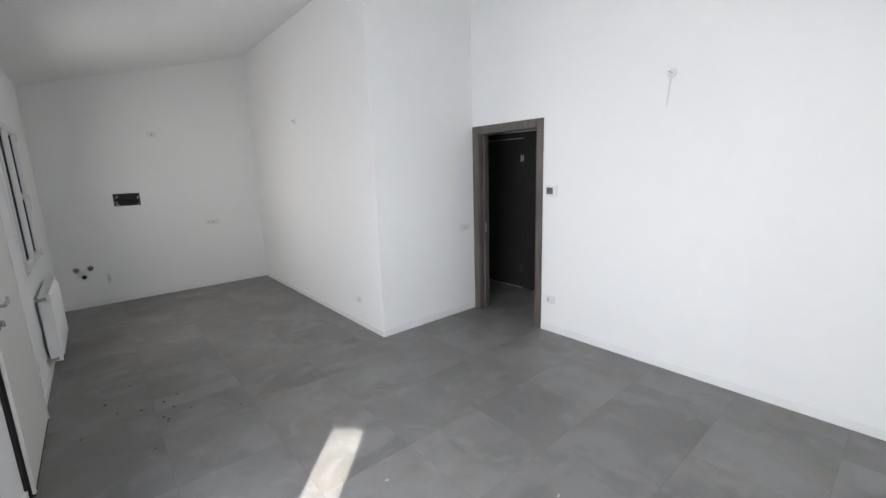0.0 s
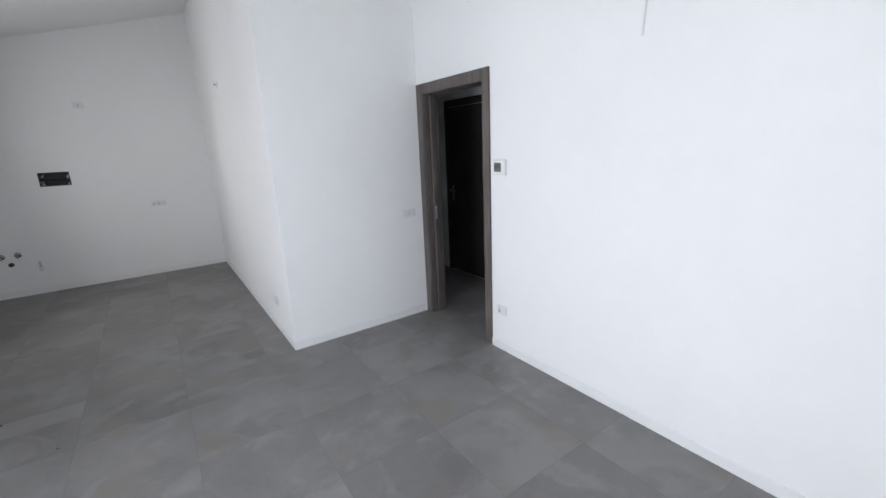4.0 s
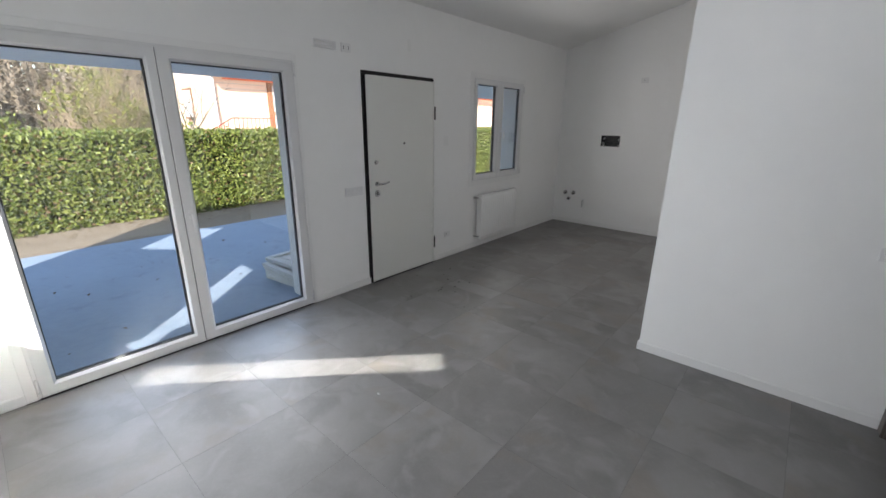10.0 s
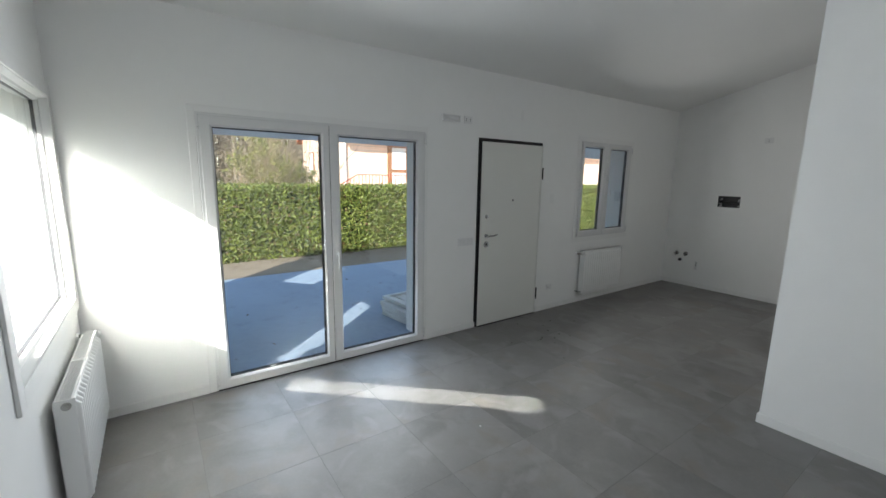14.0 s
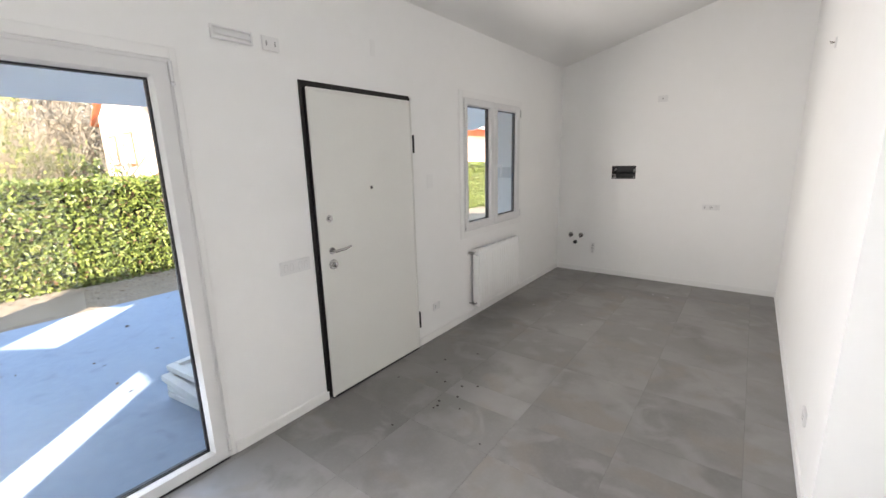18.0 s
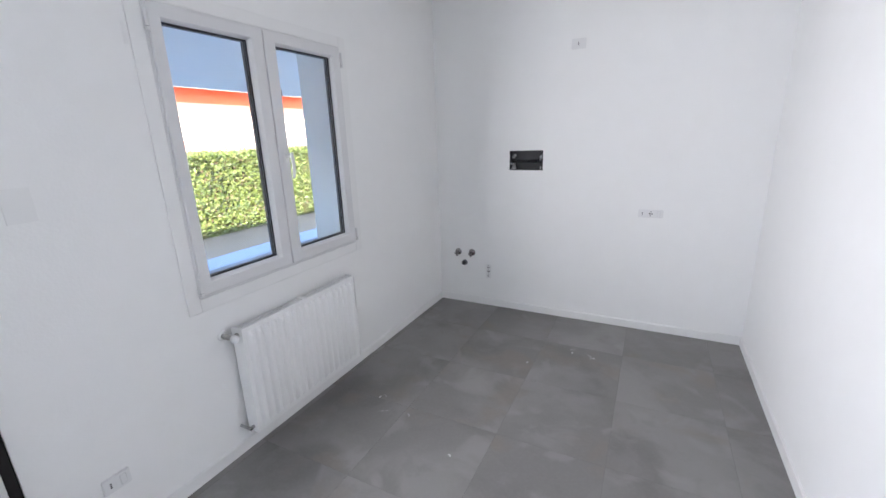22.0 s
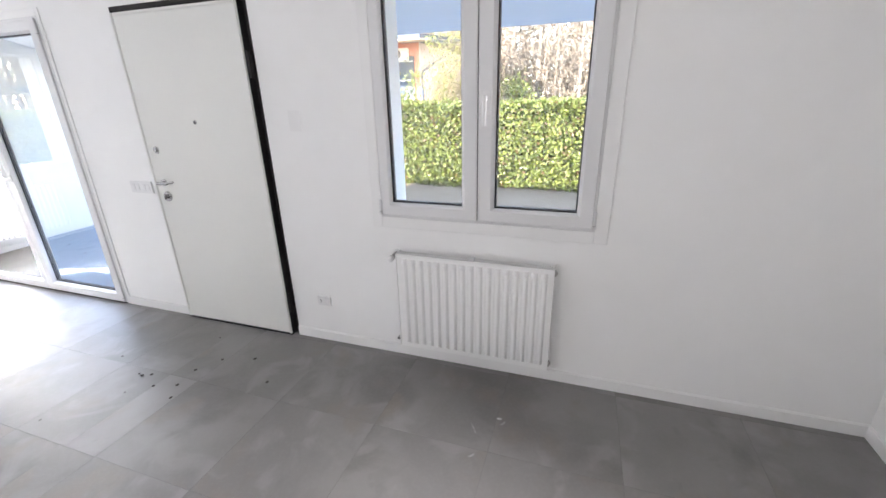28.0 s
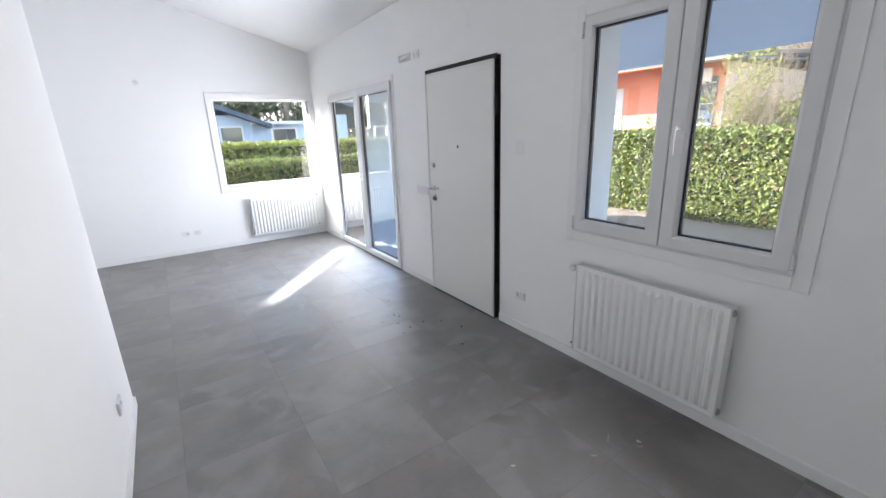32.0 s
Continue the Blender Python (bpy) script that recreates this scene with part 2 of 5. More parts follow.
MORTAR = material("grey_mortar", (0.50, 0.50, 0.50), 0.9, spots=[(45, 0.8, (0.08, 0.08, 0.09))], bump=0.6, bump_scale=120)
CRUMB = material("dark_soil_crumb", (0.03, 0.026, 0.022), 0.9, spots=[(60, 0.6, (0.07, 0.06, 0.05))])
DUST = material("plaster_dust", (0.55, 0.55, 0.54), 0.95, spots=[(60, 0.6, (0.4, 0.4, 0.4))])
WORN_WHITE = material("worn_white_paint", (0.66, 0.66, 0.65), 0.7, spots=[(6, 0.6, (0.52, 0.52, 0.51)), (40, 0.5, (0.34, 0.32, 0.30), 0.58, 0.70)], bump=0.3, bump_scale=60)
SCUFF = material("plaster_scuff", (0.34, 0.335, 0.33), 0.9, spots=[(60, 0.9, (0.20, 0.195, 0.19))])
COPPER = material("wire_sleeve", (0.30, 0.27, 0.25), 0.5, 0.0, spots=[(30, 0.4, (0.16, 0.14, 0.13))])


def wood_material(name, dark, light, scale=(30, 30, 1.6)):
    m = bpy.data.materials.new(name)
    m.use_nodes = True
    nt = m.node_tree
    p = nt.nodes["Principled BSDF"]
    p.inputs["Roughness"].default_value = 0.5
    co = nt.nodes.new("ShaderNodeTexCoord")
    mp = nt.nodes.new("ShaderNodeMapping")
    mp.inputs["Scale"].default_value = scale
    nt.links.new(co.outputs["Object"], mp.inputs[0])
    n = nt.nodes.new("ShaderNodeTexNoise")
    n.inputs["Scale"].default_value, n.inputs["Detail"].default_value, n.inputs["Distortion"].default_value = 1.6, 6.0, 0.6
    nt.links.new(mp.outputs[0], n.inputs["Vector"])
    ramp = nt.nodes.new("ShaderNodeValToRGB")
    ramp.color_ramp.elements[0].position, ramp.color_ramp.elements[1].position = 0.35, 0.68
    ramp.color_ramp.elements[0].color, ramp.color_ramp.elements[1].color = (*dark, 1), (*light, 1)
    nt.links.new(n.outputs[0], ramp.inputs[0])
    nt.links.new(ramp.outputs[0], p.inputs["Base Color"])
    b = nt.nodes.new("ShaderNodeBump")
    b.inputs["Strength"].default_value, b.inputs["Distance"].default_value = 0.3, 0.002
    nt.links.new(n.outputs[0], b.inputs["Height"])
    nt.links.new(b.outputs[0], p.inputs["Normal"])
    return m


TAUPE = wood_material("taupe_wood", (0.085, 0.072, 0.064), (0.15, 0.13, 0.118))
WENGE = wood_material("dark_door_wood", (0.022, 0.019, 0.018), (0.045, 0.039, 0.036), (1.6, 30, 30))
POSTWOOD = wood_material("weathered_post_wood", (0.22, 0.19, 0.18), (0.36, 0.32, 0.31), (18, 18, 1.2))
SHUTTER_STEEL = material("dark_steel", (0.10, 0.10, 0.12), 0.5, 0.8, spots=[(20, 0.4, (0.07, 0.07, 0.08))])
# concrete tinted blue: the cast of sky-lit shade is put into the colour
CONCRETE = material("shade_blue_concrete", (0.27, 0.335, 0.43), 0.8, spots=[(0.9, 0.6, (0.225, 0.285, 0.37)), (14, 0.35, (0.32, 0.38, 0.47)), (5, 0.35, (0.17, 0.21, 0.27), 0.60, 0.68)], bump=0.3, bump_scale=60)
SOIL = material("soil", (0.27, 0.215, 0.16), 0.95, spots=[(1.2, 0.7, (0.34, 0.275, 0.21)), (9, 0.6, (0.23, 0.18, 0.13)), (30, 0.6, (0.13, 0.095, 0.065))], bump=1.0, bump_scale=25)
GRASS = material("winter_lawn", (0.10, 0.11, 0.045), 0.95, spots=[(0.4, 0.7, (0.16, 0.14, 0.08)), (12, 0.5, (0.07, 0.08, 0.03))], bump=1.0, bump_scale=30)
SOFFIT = material("soffit_paint", (0.82, 0.81, 0.80), 0.85, spots=[(1.0, 0.4, (0.78, 0.77, 0.76))])
RENDER_OUT = material("outside_render", (0.72, 0.71, 0.68), 0.9, spots=[(0.8, 0.5, (0.66, 0.65, 0.62)), (30, 0.3, (0.76, 0.75, 0.72))], bump=0.5, bump_scale=80)
ROOF_TILE = material("roof_tiles", (0.20, 0.10, 0.07), 0.85, spots=[(2, 0.6, (0.14, 0.075, 0.055)), (20, 0.5, (0.26, 0.14, 0.10))], bump=0.8, bump_scale=12)
HEDGE_LEAF = leaf_material("laurel_leaves", (0.045, 0.075, 0.012), (0.30, 0.335, 0.075), 0.45, (0.20, 0.11, 0.06))
# brown-flecked near-black: the shade inside the hedge is put into the colour
HEDGE_CORE = material("hedge_shaded_twigs", (0.022, 0.024, 0.010), 0.95, spots=[(20, 0.6, (0.06, 0.05, 0.03))])
BUSH_LEAF = leaf_material("yellow_green_leaves", (0.11, 0.135, 0.022), (0.32, 0.33, 0.065))
BARK = material("bare_bark", (0.21, 0.165, 0.125), 0.9, spots=[(6, 0.6, (0.12, 0.095, 0.07)), (30, 0.4, (0.27, 0.225, 0.18))])
TWIG = material("pale_twigs", (0.33, 0.25, 0.17), 0.9, spots=[(3, 0.6, (0.23, 0.165, 0.11))])
PINE = leaf_material("pine_needles", (0.035, 0.05, 0.022), (0.11, 0.13, 0.055))


# ---- building blocks ----
def thing(name, base=(0, 0, 0), label="", category="", group="", kind=""):
    ob = new(name)
    ob.empty_display_size = 0.1
    ob.location = base
    ob["base"] = list(base)
    return tagged(ob, label, category, group, kind)


def offset_of(ob):
    o = Vector((0, 0, 0))
    while ob is not None:
        o += Vector(ob.location)
        ob = ob.parent
    return o


def part(name, bm, mat, parent=None, label="", put=None, smooth=False):
    """Links bm, given in world metres or through put(u, v, w), as one mesh under parent."""
    if put:
        for v in bm.verts:
            v.co = put(*v.co)
        bmesh.ops.recalc_face_normals(bm, faces=bm.faces[:])
    if parent is not None:
        bmesh.ops.translate(bm, verts=bm.verts[:], vec=-offset_of(parent))
    me = bpy.data.meshes.new(name)
    bm.to_mesh(me)
    bm.free()
    me.materials.append(mat)
    if smooth:
        me.polygons.foreach_set("use_smooth", [True] * len(me.polygons))
        me.set_sharp_from_angle(angle=radians(40))
    ob = new(name, me)
    ob.parent = parent
    if label:
        ob["label"] = label
    return ob


def bx(bm, lo, hi, bevel=0.0, segs=1):
    lo, hi = [min(a, b) for a, b in zip(lo, hi)], [max(a, b) for a, b in zip(lo, hi)]
    r = bmesh.ops.create_cube(bm, size=1.0)
    for v in r["verts"]:
        v.co = Vector([lo[i] + (v.co[i] + 0.5) * (hi[i] - lo[i]) for i in range(3)])
    if bevel:
        edges = list({e for v in r["verts"] for e in v.link_edges})
        bmesh.ops.bevel(bm, geom=edges, offset=bevel, segments=segs, affect="EDGES", clamp_overlap=True)
    return bm


def box(lo, hi, bevel=0.0, segs=1):
    return bx(bmesh.new(), lo, hi, bevel, segs)


def cyl(bm, a, b, r1, r2=None, n=16):
    """A tapered round bar from a to b."""
    a, b = Vector(a), Vector(b)
    m = Matrix.Translation((a + b) / 2) @ (b - a).to_track_quat("Z", "Y").to_matrix().to_4x4()
    bmesh.ops.create_cone(bm, cap_ends=True, segments=n, radius1=r1, radius2=r1 if r2 is None else r2, depth=(b - a).length, matrix=m)
    return bm


def hexa(bm, pts):
    """A solid from 4 lower and 4 upper corners, in the same turn."""
    v = [bm.verts.new(p) for p in pts]
    for f in ((3, 2, 1, 0), (4, 5, 6, 7), (0, 1, 5, 4), (1, 2, 6, 5), (2, 3, 7, 6), (3, 0, 4, 7)):
        bm.faces.new([v[i] for i in f])


def on_front(u, v, w):
    return Vector((XF + v, u, w))


def on_end(u, v, w):
    return Vector((u, YE + v, w))


def on_right(u, v, w):
    return Vector((XR - v, u, w))


def on_box_front(u, v, w):
    return Vector((u, YB - v, w))


def on_box_side(u, v, w):
    return Vector((XB - v, u, w))


def on_kitchen(u, v, w):
    return Vector((u, YK - v, w))


def wall(name, put, a0, a1, top, thick, holes, label, mat=PLASTER, v1=0.0):
    """A wall from a0 to a1 with holes (u0, u1, w0, w1); top(u) is its height. It fills v from -thick to v1."""
    bm = bmesh.new()
    cuts = sorted({a0, a1, *(c for c in (4.6,) if a0 < c < a1), *(h[0] for h in holes), *(h[1] for h in holes)})
    for u0, u1 in zip(cuts, cuts[1:]):
        spans, z = [], -0.12
        for h in sorted((h for h in holes if h[0] <= u0 and h[1] >= u1), key=lambda h: h[2]):
            if h[2] > z:
                spans.append((z, z, h[2], h[2]))
            z = h[3]
        spans.append((z, z, top(u0), top(u1)))
        for za, zb, zc, zd in spans:
            hexa(bm, [(u0, -thick, za), (u1, -thick, zb), (u1, v1, zb), (u0, v1, za), (u0, -thick, zc), (u1, -thick, zd), (u1, v1, zd), (u0, v1, zc)])
    ob = part(name, bm, mat, None, "", put)
    return tagged(ob, label, "wall", kind="structure")


# ---- large structure ----
BAL = (0.455, 2.395, -0.03, 2.135)
ENT = (3.087, 4.100, -0.03, 2.118)
WIN = (4.825, 6.000, 0.920, 2.205)
EWIN = (0.045, 1.415, 0.895, 2.135)
IDOOR = (2.700, 3.530, -0.03, 2.075)
wall("wall_front", on_front, YE, YK, lambda u: 2.86, THICK, [BAL, ENT, WIN], "white plastered outer wall with door and window openings")
wall("wall_end", on_end, XF - THICK, 8.6, lambda u: ceil_z(min(u, 4.6)) - max(0, u - 4.6) * SLOPE + 0.05, THICK, [EWIN], "white plastered end wall with one wide window")
wall("wall_right", on_right, YE, YB, lambda u: ceil_z(XR) + 0.05, 0.13, [IDOOR], "white plastered inner wall with a door opening")
wall("wall_box_front", on_box_front, XB, XR, lambda u: ceil_z(u) + 0.05, 0.10, [], "white plastered partition beside the inner door")
wall("wall_box_side", on_box_side, YB + 0.10, YK, lambda u: ceil_z(XB) + 0.05, 0.10, [], "white plastered partition along the kitchen recess")
KBOX = (0.700, 0.996, 1.324, 1.492)
wall("wall_kitchen", on_kitchen, XF - THICK, 8.6, lambda u: ceil_z(min(u, 4.6)) - max(0, u - 4.6) * SLOPE + 0.05, 0.30, [KBOX], "white plastered kitchen wall with recessed box")
bm = bmesh.new()
x0, x1, y0, y1 = XF - 0.02, XR + 0.02, YE - 0.02, YK + 0.02
hexa(bm, [(x0, y0, ceil_z(x0)), (x1, y0, ceil_z(x1)), (x1, y1, ceil_z(x1)), (x0, y1, ceil_z(x0)),
          (x0, y0, ceil_z(x0) + 0.1), (x1, y0, ceil_z(x1) + 0.1), (x1, y1, ceil_z(x1) + 0.1), (x0, y1, ceil_z(x0) + 0.1)])
tagged(part("ceiling", bm, CEILING), "sloping white painted ceiling", "ceiling", kind="structure")
bm = bmesh.new()
ya, yb = YE - THICK - 0.19, YK + 0.9
for xa, xb, za, zb in ((-2.12, 4.6, ceil_z(-2.12), ceil_z(4.6)), (4.6, 9.2, ceil_z(4.6), ceil_z(4.6) - 4.6 * SLOPE)):
    hexa(bm, [(xa, ya, za + 0.102), (xb, ya, zb + 0.102), (xb, yb, zb + 0.102), (xa, yb, za + 0.102),
              (xa, ya, za + 0.27), (xb, ya, zb + 0.27), (xb, yb, zb + 0.27), (xa, yb, za + 0.27)])
tagged(part("roof", bm, ROOF_TILE), "pitched tiled roof over the house and porch", "roof", kind="structure")
bm = bmesh.new()
hexa(bm, [(-2.05, ya + 0.02, 2.145), (XF - THICK, ya + 0.02, 2.145 + SLOPE * 1.67), (XF - THICK, yb - 0.02, 2.145 + SLOPE * 1.67), (-2.05, yb - 0.02, 2.145),
          (-2.05, ya + 0.02, ceil_z(-2.05) + 0.1), (XF - THICK, ya + 0.02, ceil_z(XF - THICK) + 0.1), (XF - THICK, yb - 0.02, ceil_z(XF - THICK) + 0.1), (-2.05, yb - 0.02, ceil_z(-2.05) + 0.1)])
tagged(part("porch_soffit", bm, SOFFIT), "pale grey painted soffit under the porch roof", "soffit", kind="structure")
# wall out of view, added to close the house's rear against the sun
tagged(part("unseen_back_wall", box((8.3, YE - THICK, -0.12), (8.6, YK + 0.3, 3.2)), RENDER_OUT), "unseen rear wall added to keep sunlight out", "wall", kind="structure")
# unseen screen added at the porch's gable end; sloping strip under roof shapes sunlight
bm = bmesh.new()
yp0, yp1 = YE - THICK - 0.10, YE - THICK
hexa(bm, [(-2.2, yp0, -0.1), (XF - THICK, yp0, -0.1), (XF - THICK, yp1, -0.1), (-2.2, yp1, -0.1), (-2.2, yp0, 1.35), (XF - THICK, yp0, 1.93), (XF - THICK, yp1, 1.93), (-2.2, yp1, 1.35)])
hexa(bm, [(-2.2, yp0, 1.35), (-1.15, yp0, 1.68), (-1.15, yp1, 1.68), (-2.2, yp1, 1.35), (-2.2, yp0, 2.1), (-1.15, yp0, 2.38), (-1.15, yp1, 2.38), (-2.2, yp1, 2.1)])
tagged(part("unseen_sun_screen", bm, RENDER_OUT), "unseen panel added to shape sunlight at the porch end", "wall", kind="structure")
# hallway behind the inner door
HX = 4.95
tagged(part("hall_wall_far", box((HX, 1.9, -0.1), (HX + 0.1, 6.3, 2.75)), PLASTER), "white plastered hallway wall", "wall", kind="structure")
tagged(part("hall_wall_near", box((XR + 0.131, YB + 0.002, -0.1), (XR + 0.16, 6.3, 2.75)), PLASTER), "white plastered hallway side wall", "wall", kind="structure")
tagged(part("hall_wall_left", box((XR + 0.13, 6.3, -0.1), (HX + 0.1, 6.4, 2.75)), PLASTER), "white plastered hallway end wall", "wall", kind="structure")
tagged(part("hall_wall_right", box((XR + 0.13, 1.8, -0.1), (HX + 0.1, 1.9, 2.75)), PLASTER), "white plastered hallway end wall", "wall", kind="structure")
tagged(part("hall_ceiling", box((XR + 0.13, 1.8, 2.70), (HX + 0.1, 6.4, 2.85)), CEILING), "flat white hallway ceiling", "ceiling", kind="structure")
floor = tagged(part("floor", box((XF - 0.3, YE - 0.1, -0.10), (HX + 0.05, YK + 0.1, -0.0007)), GROUT), "grey porcelain tiled floor with thin joints", "floor", kind="structure")

# skirting boards, butted at the corners
def skirting(put, a, b):
    bm = box((a, 0.0, 0.0), (b, 0.011, 0.068))
    top = [e for e in bm.edges if all(v.co.y > 0.01 and v.co.z > 0.06 for v in e.verts)]
    bmesh.ops.bevel(bm, geom=top, offset=0.005, segments=2, affect="EDGES")
    return tagged(part("baseboard", bm, TRIM, None, "", put), "low white lacquered skirting board", "baseboard", kind="structure")


skirting(on_front, YE, 0.405)
skirting(on_front, 2.425, 3.085)
skirting(on_front, 4.102, YK)
skirting(on_end, XF + 0.011, XR)
skirting(on_right, YE + 0.011, 2.634)
skirting(on_box_front, XB - 0.011, XR - 0.016)
skirting(on_box_side, YB, YK)
skirting(on_kitchen, XF + 0.011, XB - 0.011)

# ---- outside ground ----
bm = bmesh.new()
bx(bm, (-400, -400, -0.6), (400, 400, -0.10))
tagged(part("ground", bm, GRASS), "flat winter lawn reaching the distance", "ground", kind="structure")
tagged(part("soil_bed", box((-6.6, -4.5, -0.099), (-3.9, 14, -0.062), 0.01), SOIL), "bare brown soil strip along the hedge", "ground", kind="structure")


# ---- windows and doors ----
def ring(bm, u0, u1, w0, w1, profile):
    """A closed rectangular frame; profile: (inset, v) round its section."""
    loops = []
    for i, v in profile:
        loops.append([bm.verts.new(p) for p in ((u0 + i, v, w0 + i), (u1 - i, v, w0 + i), (u1 - i, v, w1 - i), (u0 + i, v, w1 - i))])
    for a, b in zip(loops, loops[1:] + loops[:1]):
        for k in range(4):
            bm.faces.new((a[k], a[(k + 1) % 4], b[(k + 1) % 4], b[k]))
    return bm


def frame_section(width, v0, v1, bead=0.014):
    return [(0, v0), (0, v1 - 0.004), (0.004, v1), (width - bead, v1), (width - 0.003, v1 - bead), (width, v1 - bead - 0.004), (width, v0)]


def uneven_ring(bm, outer, inner, v0, v1, bead=0.014):
    """Like ring, with members of unequal width: outer and inner are (u0, u1, w0, w1)."""
    def rect(k, v):
        u0, u1, w0, w1 = [o + (i - o) * k for o, i in zip(outer, inner)]
        return [bm.verts.new(p) for p in ((u0, v, w0), (u1, v, w0), (u1, v, w1), (u0, v, w1))]
    loops = [rect(0, v0), rect(0, v1 - 0.004), rect(0.05, v1), rect(0.80, v1), rect(0.97, v1 - bead), rect(1, v1 - bead - 0.004), rect(1, v0)]
    for a, b in zip(loops, loops[1:] + loops[:1]):
        for k in range(4):
            bm.faces.new((a[k], a[(k + 1) % 4], b[(k + 1) % 4], b[k]))
    return bm


def window_handle(parent, put, u, w, v):
    """A white window handle turned down: rosette, neck and a lever that bows outwards."""
    rose = box((u - 0.015, v, w - 0.035), (u + 0.015, v + 0.010, w + 0.035), 0.004, 2)
    h = part("handle", rose, PLASTIC, parent, "white window handle turned down", put, smooth=True)
    part("neck", cyl(bmesh.new(), (u, v + 0.008, w), (u, v + 0.050, w), 0.010, 0.0105), PLASTIC, h, "", put, smooth=True)
    lever = bmesh.new()
    rings = []
    for k in range(8):
        f = k / 7
        c = Vector((u, v + 0.046 + 0.010 * math.sin(f * math.pi), w + 0.014 - 0.140 * f))
        a, d = 0.0125 - 0.003 * f, 0.0095 - 0.003 * f
        rings.append([lever.verts.new(c + Vector((a * math.cos(q * math.pi / 5), d * math.sin(q * math.pi / 5), 0))) for q in range(10)])
    for p, q in zip(rings, rings[1:]):
        for k in range(10):
            lever.faces.new((p[k], p[(k + 1) % 10], q[(k + 1) % 10], q[k]))
    lever.faces.new(rings[0][::-1])
    lever.faces.new(rings[-1])
    bmesh.ops.recalc_face_normals(lever, faces=lever.faces[:])
    part("lever", lever, PLASTIC, h, "", put, smooth=True)


def sash(parent, put, outer, inner, v1=0.022):
    """A casement with its gaskets, pane and spacer."""
    s = part("sash", uneven_ring(bmesh.new(), outer, inner, -0.05, v1), PVC, parent, "white plastic casement", put)
    u0, u1, w0, w1 = inner
    part("gasket", ring(bmesh.new(), u0 - 0.002, u1 + 0.002, w0 - 0.002, w1 + 0.002, [(0, -0.012), (0, -0.004), (0.006, -0.006), (0.006, -0.012)]), GASKET, s, "thin black rubber gasket", put)
    part("spacer", ring(bmesh.new(), u0 + 0.0005, u1 - 0.0005, w0 + 0.0005, w1 - 0.0005, [(0, -0.04), (0, -0.022), (0.007, -0.022), (0.007, -0.04)]), SPACER, s, "dark spacer bar of the double glazing", put)
    pane = part("pane", box((u0 - 0.001, -0.018, w0 - 0.001), (u1 + 0.001, -0.012, w1 + 0.001)), GLASS, s, "clear window glass", put)
    pane.visible_shadow = False
    return s


def hinge_pin(parent, put, u, w, length, v=0.02):
    bm = bmesh.new()
    cyl(bm, (u, v + 0.006, w - length / 2), (u, v + 0.006, w + length / 2), 0.0075, n=12)
    h = part("hinge", bm, PVC, parent, "white hinge pin with cap", put, smooth=True)
    part("hinge_joint", cyl(bmesh.new(), (u, v + 0.006, w - length / 2 - 0.002), (u, v + 0.006, w - length / 2), 0.0070, n=12), GASKET, h, "dark joint of the hinge", put)
    part("hinge_cap", cyl(bmesh.new(), (u, v + 0.006, w - length / 2 - 0.016), (u, v + 0.006, w - length / 2 - 0.002), 0.0095, 0.0095, 12), PVC, h, "", put, smooth=True)
    return h


def casing_boards(parent, put, outer, inner, bottom=True, thick=0.008, mat=TRIM):
    o, i = outer, inner
    boards = [((o[0], 0, o[2]), (i[0], thick, o[3])), ((i[1], 0, o[2]), (o[1], thick, o[3])), ((i[0], 0, i[3]), (i[1], thick, o[3]))]
    if bottom:
        boards.append(((i[0], 0, o[2]), (i[1], thick, i[2])))
    for lo, hi in boards:
        part("casing", box(lo, hi, 0.002), mat, parent, "", put)


# glazed double door to the porch
fd = thing("french_door", (XF, 1.42, 0), "white plastic double glazed door to the porch, closed", "glazed door")
part("door_frame", ring(bmesh.new(), BAL[0] + 0.002, BAL[1] - 0.002, 0.001, BAL[3] - 0.002, frame_section(0.05, -0.065, 0.008)), PVC, fd, "", on_front)
casing_boards(fd, on_front, (0.408, 2.422, 0.0, 2.180), (BAL[0] + 0.003, BAL[1] - 0.003, 0, BAL[3] - 0.003), bottom=False)
s1 = sash(fd, on_front, (0.478, 1.4225, 0.012, 2.112), (0.560, 1.358, 0.092, 2.036))
s2 = sash(fd, on_front, (1.4275, 2.374, 0.012, 2.112), (1.513, 2.290, 0.092, 2.036))
part("astragal", box((1.421, -0.04, 0.014), (1.429, 0.012, 2.11)), GASKET, fd, "dark joint between the two leaves", on_front)
part("weather_strip", box((0.47, 0.0, 0.0015), (2.38, 0.02, 0.009)), GASKET, fd, "black rubber strip under the leaves", on_front)
window_handle(s2, on_front, 1.468, 1.02, 0.022)
for w in (0.10, 2.07):
    hinge_pin(fd, on_front, 0.470, w, 0.09)
    hinge_pin(fd, on_front, 2.383, w, 0.09)
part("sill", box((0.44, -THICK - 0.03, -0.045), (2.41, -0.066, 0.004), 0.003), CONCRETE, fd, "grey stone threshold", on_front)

# kitchen window
kw = thing("window_kitchen", (XF, 5.41, 0.86), "white plastic two-casement window, closed", "window")
part("window_frame", ring(bmesh.new(), WIN[0] + 0.002, WIN[1] - 0.002, WIN[2] + 0.002, WIN[3] - 0.002, frame_section(0.05, -0.065, 0.008)), PVC, kw, "", on_front)
casing_boards(kw, on_front, (4.768, 6.062, 0.860, 2.262), (WIN[0] + 0.003, WIN[1] - 0.003, WIN[2] + 0.003, WIN[3] - 0.003))
k1 = sash(kw, on_front, (4.840, 5.3965, 0.940, 2.190), (4.900, 5.312, 1.012, 2.128))
